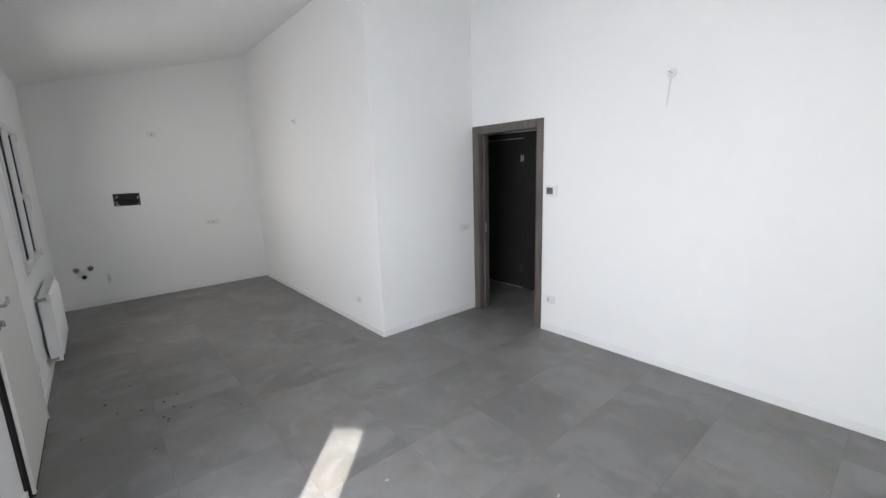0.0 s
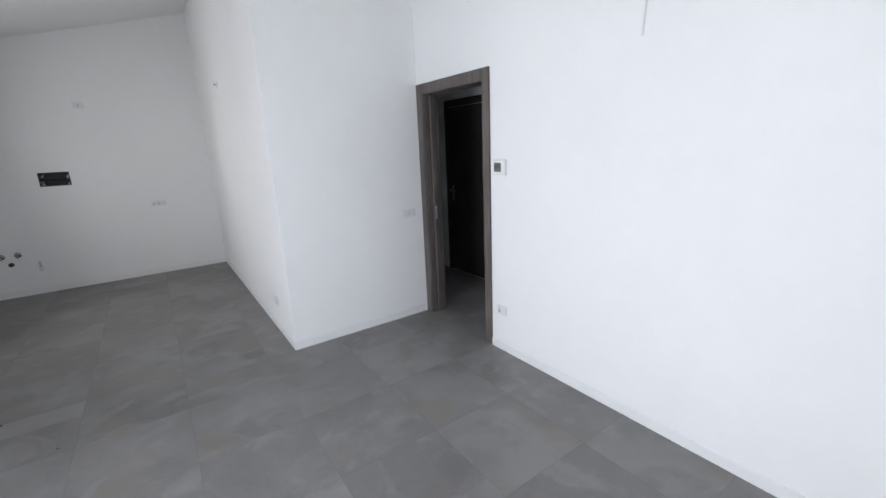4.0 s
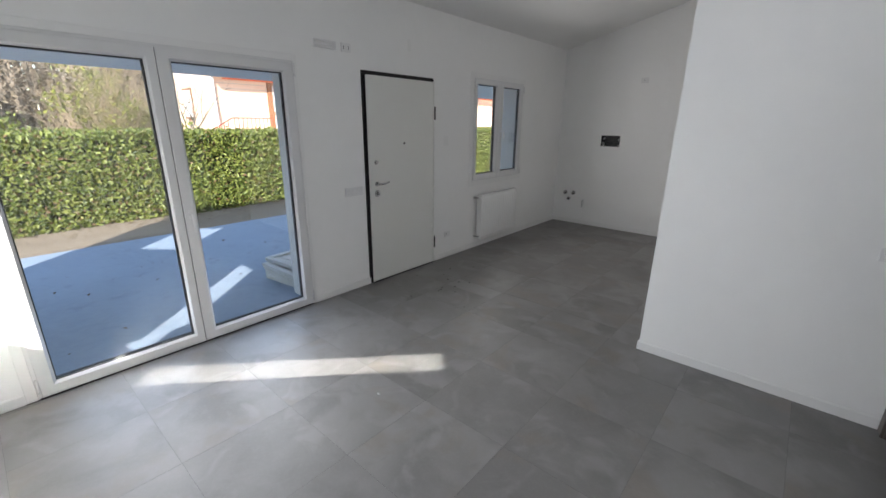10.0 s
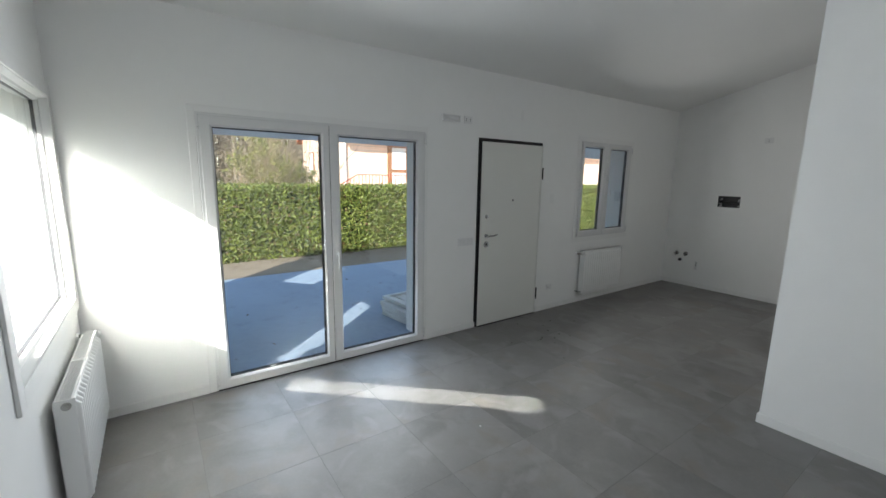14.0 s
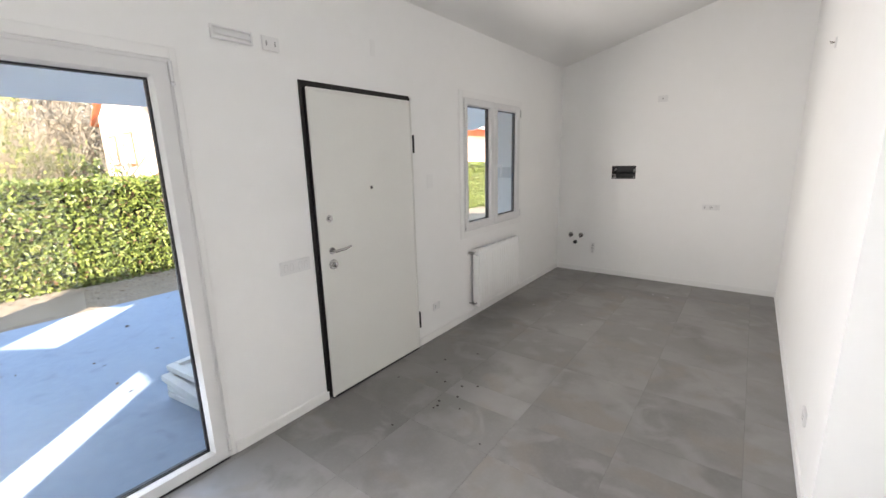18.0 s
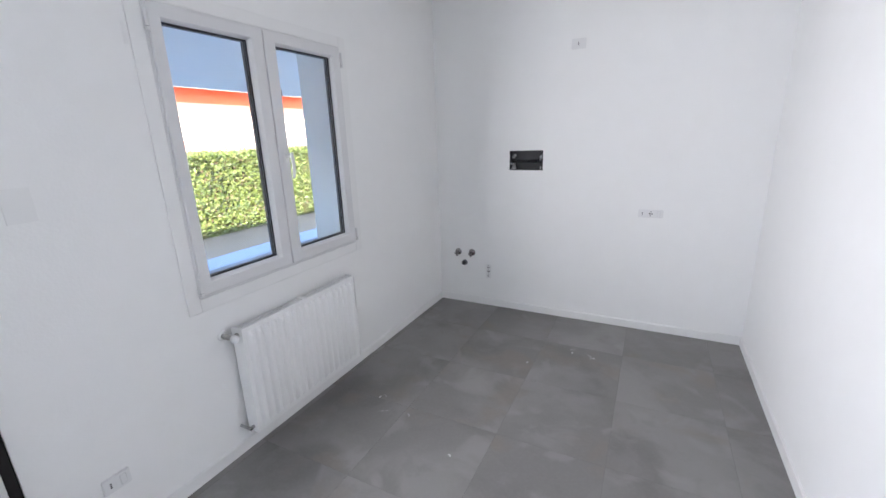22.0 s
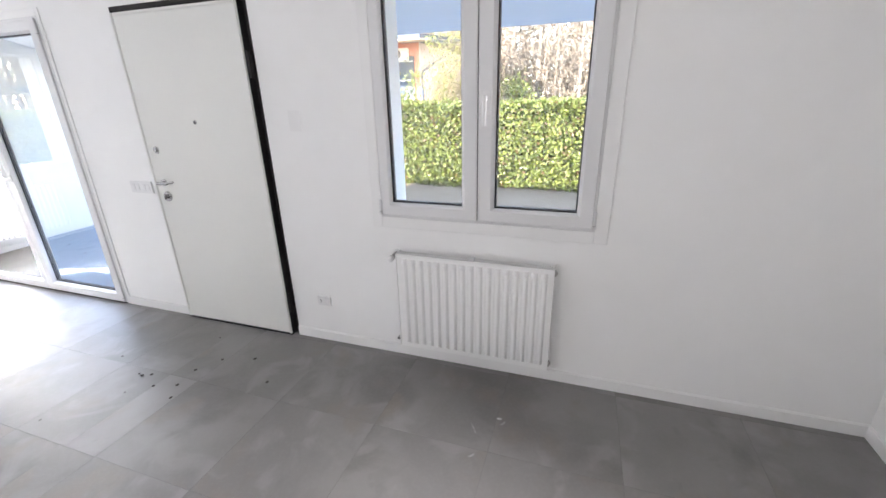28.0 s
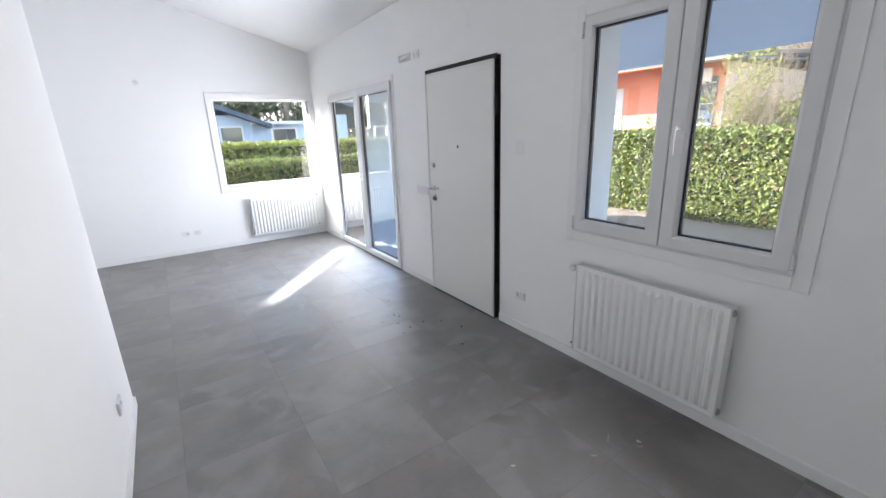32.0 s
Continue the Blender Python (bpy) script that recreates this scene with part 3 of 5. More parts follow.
k2 = sash(kw, on_front, (5.4015, 5.985, 0.940, 2.190), (5.487, 5.905, 1.012, 2.128))
part("astragal", box((5.3955, -0.04, 0.942), (5.4025, 0.010, 2.188)), GASKET, kw, "dark joint between the casements", on_front)
window_handle(k2, on_front, 5.443, 1.56, 0.022)
for w in (0.995, 2.13):
    hinge_pin(kw, on_front, 4.832, w, 0.07)
    hinge_pin(kw, on_front, 5.992, w, 0.07)
part("sill", box((4.80, -THICK - 0.04, 0.88), (6.02, -0.066, 0.921), 0.003), CONCRETE, kw, "grey stone outer sill", on_front)

# fixed window in the end wall
ew = thing("window_end", (0.72, YE, 0.82), "wide white fixed window with a single pane", "window")
casing_boards(ew, on_end, (XF + 0.002, 1.482, 0.822, 2.215), (EWIN[0] + 0.003, EWIN[1] - 0.003, EWIN[2] + 0.003, EWIN[3] - 0.003), thick=0.014)
part("window_frame", ring(bmesh.new(), EWIN[0] + 0.002, EWIN[1] - 0.002, EWIN[2] + 0.002, EWIN[3] - 0.002, [(0, -0.10), (0, 0.006), (0.008, 0.010), (0.014, -0.028), (0.026, -0.034), (0.030, -0.046), (0.030, -0.10)]), PVC, ew, "", on_end)
e0 = (EWIN[0] + 0.030, EWIN[1] - 0.030, EWIN[2] + 0.030, EWIN[3] - 0.030)
part("gasket", ring(bmesh.new(), *e0, [(0, -0.07), (0, -0.05), (0.004, -0.052), (0.004, -0.07)]), SPACER, ew, "grey gasket round the pane", on_end)
pane = part("pane", box((e0[0], -0.066, e0[2]), (e0[1], -0.060, e0[3])), GLASS, ew, "large clear window glass", on_end)
pane.visible_shadow = False
part("sill", box((EWIN[0] - 0.03, -THICK - 0.04, EWIN[2] - 0.045), (EWIN[1] + 0.03, -0.101, EWIN[2] + 0.001), 0.003), CONCRETE, ew, "grey stone outer sill", on_end)

# entrance door
ed = thing("entrance_door", (XF, 3.59, 0), "off-white armoured entrance door in a dark frame, closed", "door")
for lo, hi in (((ENT[0], -0.09, 0.0), (3.100, 0.006, ENT[3])), ((4.066, -0.09, 0.0), (ENT[1], -0.012, ENT[3])), ((3.100, -0.09, 2.094), (4.066, 0.006, ENT[3]))):
    part("door_frame", box(lo, hi, 0.002), DOOR_BLACK, ed, "dark brown steel frame", on_front)
for lo, hi in (((ENT[0] - 0.013, 0.0006, 0.0), (ENT[0] - 0.0002, 0.010, ENT[3] + 0.010)), ((ENT[0], 0.0066, ENT[3] - 0.012), (4.070, 0.010, ENT[3] + 0.010))):
    part("cover_strip", box(lo, hi, 0.001), DOOR_BLACK, ed, "dark steel cover strip", on_front)
leaf = part("leaf", box((3.103, -0.045, 0.014), (4.060, 0.022, 2.090), 0.002), DOOR_BLACK, ed, "steel door leaf with dark edges", on_front)
part("panel", box((3.124, 0.0222, 0.016), (4.040, 0.032, 2.070), 0.001), LEAF_WHITE, leaf, "smooth off-white facing panel", on_front)
for lo, hi in (((3.104, 0.0222, 0.012), (3.124, 0.039, 2.090)), ((4.040, 0.0222, 0.012), (4.059, 0.039, 2.090)), ((3.124, 0.0222, 2.070), (4.040, 0.039, 2.090))):
    part("edge_trim", box(lo, hi, 0.005, 2), LEAF_WHITE, leaf, "rounded off-white edge strip", on_front, smooth=True)
part("sweep", box((3.105, -0.05, 0.0015), (4.058, 0.034, 0.011)), GASKET, ed, "black draught strip under the leaf", on_front)
for w in (0.262, 1.765):
    bm = cyl(bmesh.new(), (4.078, 0.026, w - 0.07), (4.078, 0.026, w + 0.07), 0.011, n=14)
    bx(bm, (4.068, 0.012, w - 0.07), (4.094, 0.018, w + 0.07))
    part("hinge", bm, DOOR_BLACK, ed, "black steel hinge", on_front, smooth=True)
bm = cyl(bmesh.new(), (3.198, 0.031, 1.277), (3.198, 0.038, 1.277), 0.025, 0.023, 24)
cyl(bm, (3.198, 0.038, 1.277), (3.198, 0.046, 1.277), 0.013, 0.012, 20)
part("lock_knob", bm, CHROME, leaf, "round chrome upper lock cover", on_front, smooth=True)
bm = cyl(bmesh.new(), (3.196, 0.031, 1.060), (3.196, 0.040, 1.060), 0.024, 0.022, 24)
cyl(bm, (3.196, 0.038, 1.060), (3.196, 0.082, 1.060), 0.009, n=14)
cyl(bm, (3.189, 0.078, 1.060), (3.273, 0.082, 1.064), 0.0105, 0.009, 14)
cyl(bm, (3.273, 0.082, 1.064), (3.328, 0.074, 1.074), 0.009, 0.007, 14)
part("lever", bm, CHROME, leaf, "satin chrome lever handle", on_front, smooth=True)
bm = cyl(bmesh.new(), (3.200, 0.031, 0.964), (3.200, 0.043, 0.964), 0.036, 0.032, 28)
cyl(bm, (3.200, 0.038, 0.964), (3.200, 0.05, 0.964), 0.015, n=20)
bx(bm, (3.196, 0.048, 0.946), (3.204, 0.064, 0.982), 0.003)
part("escutcheon", bm, CHROME, leaf, "chrome lock plate with turn knob", on_front, smooth=True)
bm = cyl(bmesh.new(), (3.590, 0.031, 1.454), (3.590, 0.036, 1.454), 0.013, n=20)
peep = part("peephole", bm, CHROME, leaf, "small chrome peephole", on_front, smooth=True)
part("lens", cyl(bmesh.new(), (3.590, 0.036, 1.454), (3.590, 0.0375, 1.454), 0.008, n=16), DARK_HOLE, peep, "", on_front)
part("outer_panel", box((3.15, -0.10, 0.01), (4.06, -0.052, 2.08)), RENDER_OUT, ed, "", on_front)

# inner door opening: taupe casing and pocket jamb
idr = thing("inner_door_frame", (XR, 3.12, 0), "taupe wood-grain door casing round an open doorway", "door frame")
o, i = (2.637, 3.612, 0.0, 2.143), (2.716, 3.520, 0.0, 2.062)
for lo, hi in (((o[0], 0, 0), (i[0], 0.013, o[3])), ((i[1], 0, 0), (o[1], 0.013, o[3])), ((i[0], 0, i[3]), (i[1], 0.013, o[3]))):
    part("casing", box(lo, hi, 0.003, 2), TAUPE, idr, "", on_right)
for u0, u1 in ((IDOOR[0] + 0.001, i[0] + 0.002), (i[1] - 0.002, IDOOR[1] - 0.001)):
    part("jamb", box((u0, -0.050, 0), (u1, -0.0005, 2.07), 0.002), TAUPE, idr, "", on_right)
    part("jamb", box((u0, -0.142, 0), (u1, -0.092, 2.07), 0.002), TAUPE, idr, "", on_right)
    part("slot", box((u0 + 0.001, -0.091, 0), (u1 - 0.001, -0.051, 2.068)), DARK_HOLE, idr, "dark slot of the sliding door", on_right)
part("head", box((i[0] + 0.002, -0.142, 2.056), (i[1] - 0.002, -0.0005, 2.074)), TAUPE, idr, "", on_right)
part("door_edge", box((3.492, -0.088, 0.008), (3.518, -0.054, 2.05), 0.002), TAUPE, idr, "edge of the sliding leaf in its pocket", on_right)
part("latch", box((3.486, -0.082, 0.94), (3.493, -0.060, 1.06), 0.002), CHROME, idr, "chrome edge pull", on_right)
for lo, hi in (((o[0], -0.156, 0), (i[0], -0.143, o[3])), ((i[1], -0.156, 0), (o[1] - 0.002, -0.143, o[3])), ((i[0], -0.156, i[3]), (i[1], -0.143, o[3]))):
    part("casing", box(lo, hi, 0.003), TAUPE, idr, "", on_right)


# door across the hallway
def on_hall(u, v, w):
    return Vector((HX - v, u, w))


hd = thing("hall_door", (HX, 4.2, 0), "dark brown wood-grain hallway door, closed", "door")
for lo, hi in (((3.40, 0, 0), (3.70, 0.013, 2.14)), ((4.57, 0, 0), (4.65, 0.013, 2.14)), ((3.70, 0, 2.06), (4.57, 0.013, 2.14))):
    part("casing", box(lo, hi, 0.003), WENGE, hd, "", on_hall)
hl = part("leaf", box((3.705, 0.0, 0.008), (4.565, 0.008, 2.055), 0.002), WENGE, hd, "", on_hall)
for w in (0.28, 1.80):
    bm = box((3.70, 0.008, w - 0.05), (3.76, 0.012, w + 0.05), 0.001)
    cyl(bm, (3.73, 0.014, w - 0.05), (3.73, 0.014, w + 0.05), 0.007, n=12)
    part("hinge", bm, CHROME, hd, "chrome hinge", on_hall, smooth=True)
bm = box((4.49, 0.008, 0.93), (4.53, 0.013, 1.12), 0.002)
cyl(bm, (4.51, 0.01, 1.06), (4.51, 0.055, 1.06), 0.008, n=12)
cyl(bm, (4.515, 0.05, 1.06), (4.40, 0.05, 1.06), 0.009, 0.008, 12)
part("handle", bm, CHROME, hl, "chrome lever handle", on_hall, smooth=True)


# ---- radiators ----
def radiator(put, u0, u1, w0, w1, v0, v1, base, label, valve_low, group):
    """A steel panel radiator: v0 to v1 is its depth from the wall; valve_low: whether the valves sit at the u0 end."""
    r = thing("radiator", base, label, "radiator", group)
    n = round((u1 - u0 - 0.05) / 0.0485)
    steps = 8
    us = [u0, u0 + 0.012] + [u0 + 0.025 + (u1 - u0 - 0.05) * k / (n * steps) for k in range(n * steps + 1)] + [u1 - 0.012, u1]
    rows = [(w0, 0), (w0 + 0.028, 0), (w0 + 0.05, 1), (w1 - 0.05, 1), (w1 - 0.028, 0), (w1, 0)]
    bm = bmesh.new()
    grid = []
    for w, amp in rows:
        line = []
        for k, u in enumerate(us):
            f = (k - 2) / steps
            wave = 0.5 - 0.5 * math.cos(2 * math.pi * f) if 2 <= k <= len(us) - 3 else 0.0
            wave = max(0.0, min(1.0, (wave - 0.16) * 1.65))
            line.append(bm.verts.new((u, v1 - 0.022 + 0.022 * wave * amp, w)))
        grid.append(line)
    for a, b in zip(grid, grid[1:]):
        for k in range(len(us) - 1):
            bm.faces.new((a[k], a[k + 1], b[k + 1], b[k]))
    ext = bmesh.ops.extrude_face_region(bm, geom=bm.faces[:])
    for v in [g for g in ext["geom"] if isinstance(g, bmesh.types.BMVert)]:
        v.co.y = v1 - 0.0255
    part("front_panel", bm, ENAMEL, r, "white panel with vertical flutes", put, smooth=True)
    part("back_panel", box((u0 + 0.004, v0, w0 + 0.006), (u1 - 0.004, v0 + 0.010, w1 - 0.012), 0.002), ENAMEL, r, "", put)
    for a, b in ((u0 - 0.001, u0 + 0.003), (u1 - 0.003, u1 + 0.001)):
        part("side_panel", box((a, v0 + 0.004, w0 + 0.004), (b, v1 - 0.012, w1 + 0.002), 0.001), ENAMEL, r, "", put)
    mid = (u0 + u1) / 2
    for a, b in ((u0 + 0.008, mid - 0.014), (mid + 0.014, u1 - 0.008)):
        bm = bmesh.new()
        k = int((b - a) / 0.0115)
        for j in range(k):
            c = a + (b - a) * (j + 0.5) / k
            bx(bm, (c - 0.0014, v0 + 0.012, w1 - 0.005), (c + 0.0014, v1 - 0.029, w1 - 0.002))
        part("grille", bm, ENAMEL, r, "white slotted top grille", put)
    part("top_rail", box((u0 + 0.003, v1 - 0.029, w1 - 0.008), (u1 - 0.003, v1 - 0.0175, w1 + 0.001), 0.001), ENAMEL, r, "", put)
    part("grille_bridge", box((mid - 0.013, v0 + 0.008, w1 - 0.012), (mid + 0.013, v1 - 0.018, w1), 0.001), ENAMEL, r, "", put)
    # solid near-black blocks: the shade between the fins is put into their colour
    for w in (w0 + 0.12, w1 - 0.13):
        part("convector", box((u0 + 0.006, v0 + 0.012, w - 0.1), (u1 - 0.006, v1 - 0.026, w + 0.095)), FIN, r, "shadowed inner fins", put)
    e, s = (u0, -1) if valve_low else (u1, 1)
    mv = (v0 + v1) / 2
    zc = w1 - 0.035
    part("union", cyl(cyl(bmesh.new(), (e, mv, zc), (e + s * 0.010, mv, zc), 0.015, 0.015, 6), (e + s * 0.010, mv, zc), (e + s * 0.034, mv, zc), 0.009, n=14), NICKEL, r, "hexagonal brass-nickel union nut", put)
    bm = cyl(bmesh.new(), (e + s * 0.036, mv + 0.016, zc), (e + s * 0.036, 0.006, zc), 0.013, n=16)
    cyl(bm, (e + s * 0.036, 0.022, zc), (e + s * 0.036, 0.034, zc), 0.016, 0.016, 6)
    part("valve", bm, NICKEL, r, "chrome supply valve", put, smooth=True)
    part("wall_rose", cyl(bmesh.new(), (e + s * 0.036, 0.0, zc), (e + s * 0.036, 0.007, zc), 0.027, 0.022, 20), PLASTIC, r, "white pipe rosette on the wall", put, smooth=True)
    bm = cyl(bmesh.new(), (e + s * 0.036, mv + 0.014, zc), (e + s * 0.036, mv + 0.034, zc), 0.0195, 0.0195, 18)
    cyl(bm, (e + s * 0.036, mv + 0.034, zc), (e + s * 0.036, mv + 0.044, zc), 0.0195, 0.011, 18)
    part("valve_cap", bm, PLASTIC, r, "white ribbed valve cap", put, smooth=True)
    bm = cyl(bmesh.new(), (e, mv, w0 + 0.035), (e + s * 0.025, mv, w0 + 0.035), 0.010, n=14)
    cyl(bm, (e + s * 0.025, mv + 0.01, w0 + 0.035), (e + s * 0.025, 0.0, w0 + 0.035), 0.008, n=14)
    part("return_valve", bm, CHROME, r, "chrome return valve", put, smooth=True)
    o = u1 if valve_low else u0
    for w in (w0 + 0.03, w1 - 0.03):
        part("plug", cyl(cyl(bmesh.new(), (o, mv, w), (o - s * 0.008, mv, w), 0.019, 0.018, 18), (o - s * 0.008, mv, w), (o - s * 0.014, mv, w), 0.010, 0.009, 6), NICKEL, r, "chrome end plug", put, smooth=True)
    for u in (u0 + 0.15, u1 - 0.15):
        part("bracket", box((u - 0.012, 0.0, w0 + 0.08), (u + 0.012, v0 + 0.001, w1 - 0.08)), ENAMEL, r, "", put)
    return r


radiator(on_front, 4.942, 5.826, 0.125, 0.735, 0.022, 0.118, (XF, 5.38, 0.125), "white steel panel radiator under the kitchen window", True, "panel radiators")
radiator(on_end, 0.140, 1.130, 0.130, 0.700, 0.026, 0.118, (0.63, YE, 0.130), "white steel panel radiator under the wide window", True, "panel radiators")
radiator(on_hall, 4.80, 5.50, 0.12, 0.90, 0.022, 0.088, (HX, 5.15, 0.12), "white panel radiator in the dark hallway", False, "panel radiators")


# ---- electrical plates and fittings ----
def plate(name, put, u0, u1, w0, w1, label, category, base, modules=(), group="", thick=0.011):
    """A wall plate with its inserts: (u, w, kind) with kind rocker, socket or blank."""
    t = thing(name, base, label, category, group)
    part("cover", box((u0, 0, w0), (u1, thick, w1), min(0.003, thick * 0.4), 2), PLASTIC if modules else TRIM, t, "", put, smooth=True)
    for u, w, k in modules:
        if k == "rocker":
            part("rocker", box((u - 0.010, thick - 0.001, w - 0.021), (u + 0.010, thick + 0.0025, w + 0.021), 0.002), PLASTIC, t, "", put)
            part("rocker_gap", box((u - 0.012, thick - 0.0005, w - 0.023), (u + 0.012, thick + 0.0004, w + 0.023)), PLATE_GAP, t, "", put)
        elif k == "socket":
            bm = bmesh.new()
            for d in (-0.009, 0, 0.009):
                cyl(bm, (u, thick - 0.002, w + d), (u, thick + 0.0008, w + d), 0.0036, n=10)
            part("socket_holes", bm, DARK_HOLE, t, "dark pin holes", put)
        elif k == "schuko":
            bm = bmesh.new()
            for d in (-0.0095, 0.0095):
                cyl(bm, (u + d, thick - 0.002, w), (u + d, thick + 0.0008, w), 0.0046, n=10)
            cyl(bm, (u, thick - 0.002, w), (u, thick + 0.0008, w), 0.0036, n=10)
            for d in (-0.016, 0.016):
                bx(bm, (u - 0.005, thick - 0.002, w + d - 0.0022), (u + 0.005, thick + 0.0008, w + d + 0.0022))
            part("socket_holes", bm, DARK_HOLE, t, "dark pin holes", put)
    return t


G = "white wall plates"
plate("switch_plate", on_front, 2.822, 3.035, 0.968, 1.052, "long white switch plate beside the entrance door", "switch", (XF, 2.93, 1.01), [(2.86, 1.01, "rocker"), (2.90, 1.01, "rocker"), (2.96, 1.01, "rocker"), (3.00, 1.01, "rocker")], G)
plate("socket_plate", on_front, 4.298, 4.398, 0.268, 0.338, "small white socket plate low beside the entrance door", "socket", (XF, 4.35, 0.30), [(4.325, 0.303, "socket"), (4.37, 0.303, "rocker")], G)
plate("blank_plate", on_front, 4.268, 4.350, 1.400, 1.516, "narrow white intercom cover plate", "cover plate", (XF, 4.336, 1.45), [], G, 0.0035)
plate("blank_plate", on_front, 3.690, 3.735, 2.36, 2.47, "narrow white cover plate high on the wall", "cover plate", (XF, 3.71, 2.42), [], G, 0.0035)
plate("blank_plate", on_front, 4.745, 4.760, 2.02, 2.10, "slim white cover plate beside the kitchen window", "cover plate", (XF, 4.75, 2.06), [], G, 0.0035)
vent = thing("air_conditioner_outlet", (XF, 2.70, 2.27), "white recessed pipe box prepared for an air conditioner", "wall box")
part("rim", ring(bmesh.new(), 2.594, 2.812, 2.262, 2.328, [(0, 0), (0, 0.016), (0.006, 0.018), (0.012, 0.014), (0.012, 0)]), PLASTIC, vent, "", on_front)
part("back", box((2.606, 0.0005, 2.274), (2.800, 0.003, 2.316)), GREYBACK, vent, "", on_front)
for w in (2.294,):
    part("louvre", box((2.606, 0.003, w - 0.010), (2.800, 0.014, w + 0.008), 0.002), PLASTIC, vent, "", on_front)
plate("socket_plate", on_front, 2.868, 2.972, 2.255, 2.330, "white socket plate beside the pipe box", "socket", (XF, 2.92, 2.29), [(2.893, 2.293, "socket"), (2.945, 2.293, "socket")], G)
plate("switch_plate", on_box_front, 3.668, 3.815, 0.977, 1.050, "white switch plate beside the inner door", "switch", (3.74, YB, 1.01), [(3.70, 1.013, "rocker"), (3.742, 1.013, "socket"), (3.784, 1.013, "rocker")], G)
plate("socket_plate", on_box_side, 4.048, 4.150, 0.262, 0.337, "white socket plate low on the partition", "socket", (XB, 4.10, 0.30), [(4.08, 0.30, "socket"), (4.12, 0.30, "rocker")], G)
plate("socket_plate", on_right, 2.470, 2.572, 0.300, 0.375, "white socket plate low beside the inner door", "socket", (XR, 2.52, 0.34), [(2.545, 0.337, "schuko")], G)
plate("socket_plate", on_end, 1.838, 1.935, 0.255, 0.325, "white socket plate low on the end wall", "socket", (1.88, YE, 0.29), [(1.87, 0.29, "socket"), (1.905, 0.29, "socket")], G)
plate("socket_plate", on_end, 1.985, 2.084, 0.257, 0.327, "white socket plate low on the end wall", "socket", (2.03, YE, 0.29), [(2.01, 0.292, "schuko"), (2.06, 0.292, "rocker")], G)
plate("socket_plate", on_kitchen, 1.770, 1.948, 0.962, 1.026, "white triple socket plate at worktop height", "socket", (1.86, YK, 0.99), [(1.80, 0.994, "socket"), (1.86, 0.994, "schuko"), (1.915, 0.994, "rocker")], G)
plate("socket_plate", on_kitchen, 1.192, 1.300, 2.250, 2.325, "white socket plate high for the cooker hood", "socket", (1.245, YK, 2.29), [(1.245, 2.288, "socket")], G)
plate("socket_plate", on_kitchen, 0.478, 0.526, 0.280, 0.425, "upright white socket plate beside the sink pipes", "socket", (0.50, YK, 0.35), [(0.502, 0.390, "schuko"), (0.502, 0.352, "schuko"), (0.502, 0.310, "socket")], G)
th = thing("thermostat", (XR, 2.53, 1.45), "white wall thermostat with a grey display", "thermostat")
body = part("body", box((2.470, 0, 1.388), (2.596, 0.018, 1.498), 0.002, 1), PLASTIC, th, "", on_right, smooth=True)
part("display", box((2.510, 0.017, 1.414), (2.583, 0.0192, 1.478)), SCREEN, th, "grey-green liquid crystal display", on_right)
for k in range(3):
    part("digit_bar", box((2.530 + 0.014 * k, 0.0191, 1.440), (2.538 + 0.014 * k, 0.0198, 1.460)), DARK_HOLE, th, "", on_right)

# recessed black box in the kitchen wall
kb = thing("recessed_box", (0.85, YK, 1.41), "uncovered black recessed electrical box in the wall", "electrical box")
u0, u1, w0, w1 = KBOX
bm = bmesh.new()
for lo, hi in (((u0, -0.072, w0), (u1, -0.068, w1)), ((u0, -0.068, w0), (u0 + 0.004, -0.002, w1)), ((u1 - 0.004, -0.068, w0), (u1, -0.002, w1)), ((u0 + 0.004, -0.068, w0), (u1 - 0.004, -0.002, w0 + 0.004)), ((u0 + 0.004, -0.068, w1 - 0.004), (u1 - 0.004, -0.002, w1))):
    bx(bm, lo, hi)
part("shell", bm, BOXBLACK, kb, "", on_kitchen)
rng = random.Random(5)
for k in range(16):
    bm = bmesh.new()
    a, b = (rng.uniform(u0 + 0.004, u0 + 0.035) if k < 11 else rng.uniform(u1 - 0.035, u1 - 0.022)), rng.uniform(w0 + 0.004, w1 - 0.032)
    bx(bm, (a, -0.03 - rng.random() * 0.03, b), (a + rng.uniform(0.006, 0.02), -0.004, b + rng.uniform(0.006, 0.03)), 0.003)
    part("mortar_smear", bm, MORTAR, kb, "grey plaster smear", on_kitchen)
bm = bmesh.new()
for j in range(14):
    cyl(bm, (u0 + 0.05 + 0.015 * j, -0.048, w0 + 0.075), (u0 + 0.058 + 0.015 * j, -0.048, w0 + 0.075), 0.013, n=12)
part("conduit", bm, BOXBLACK, kb, "black corrugated conduit ends", on_kitchen, smooth=True)

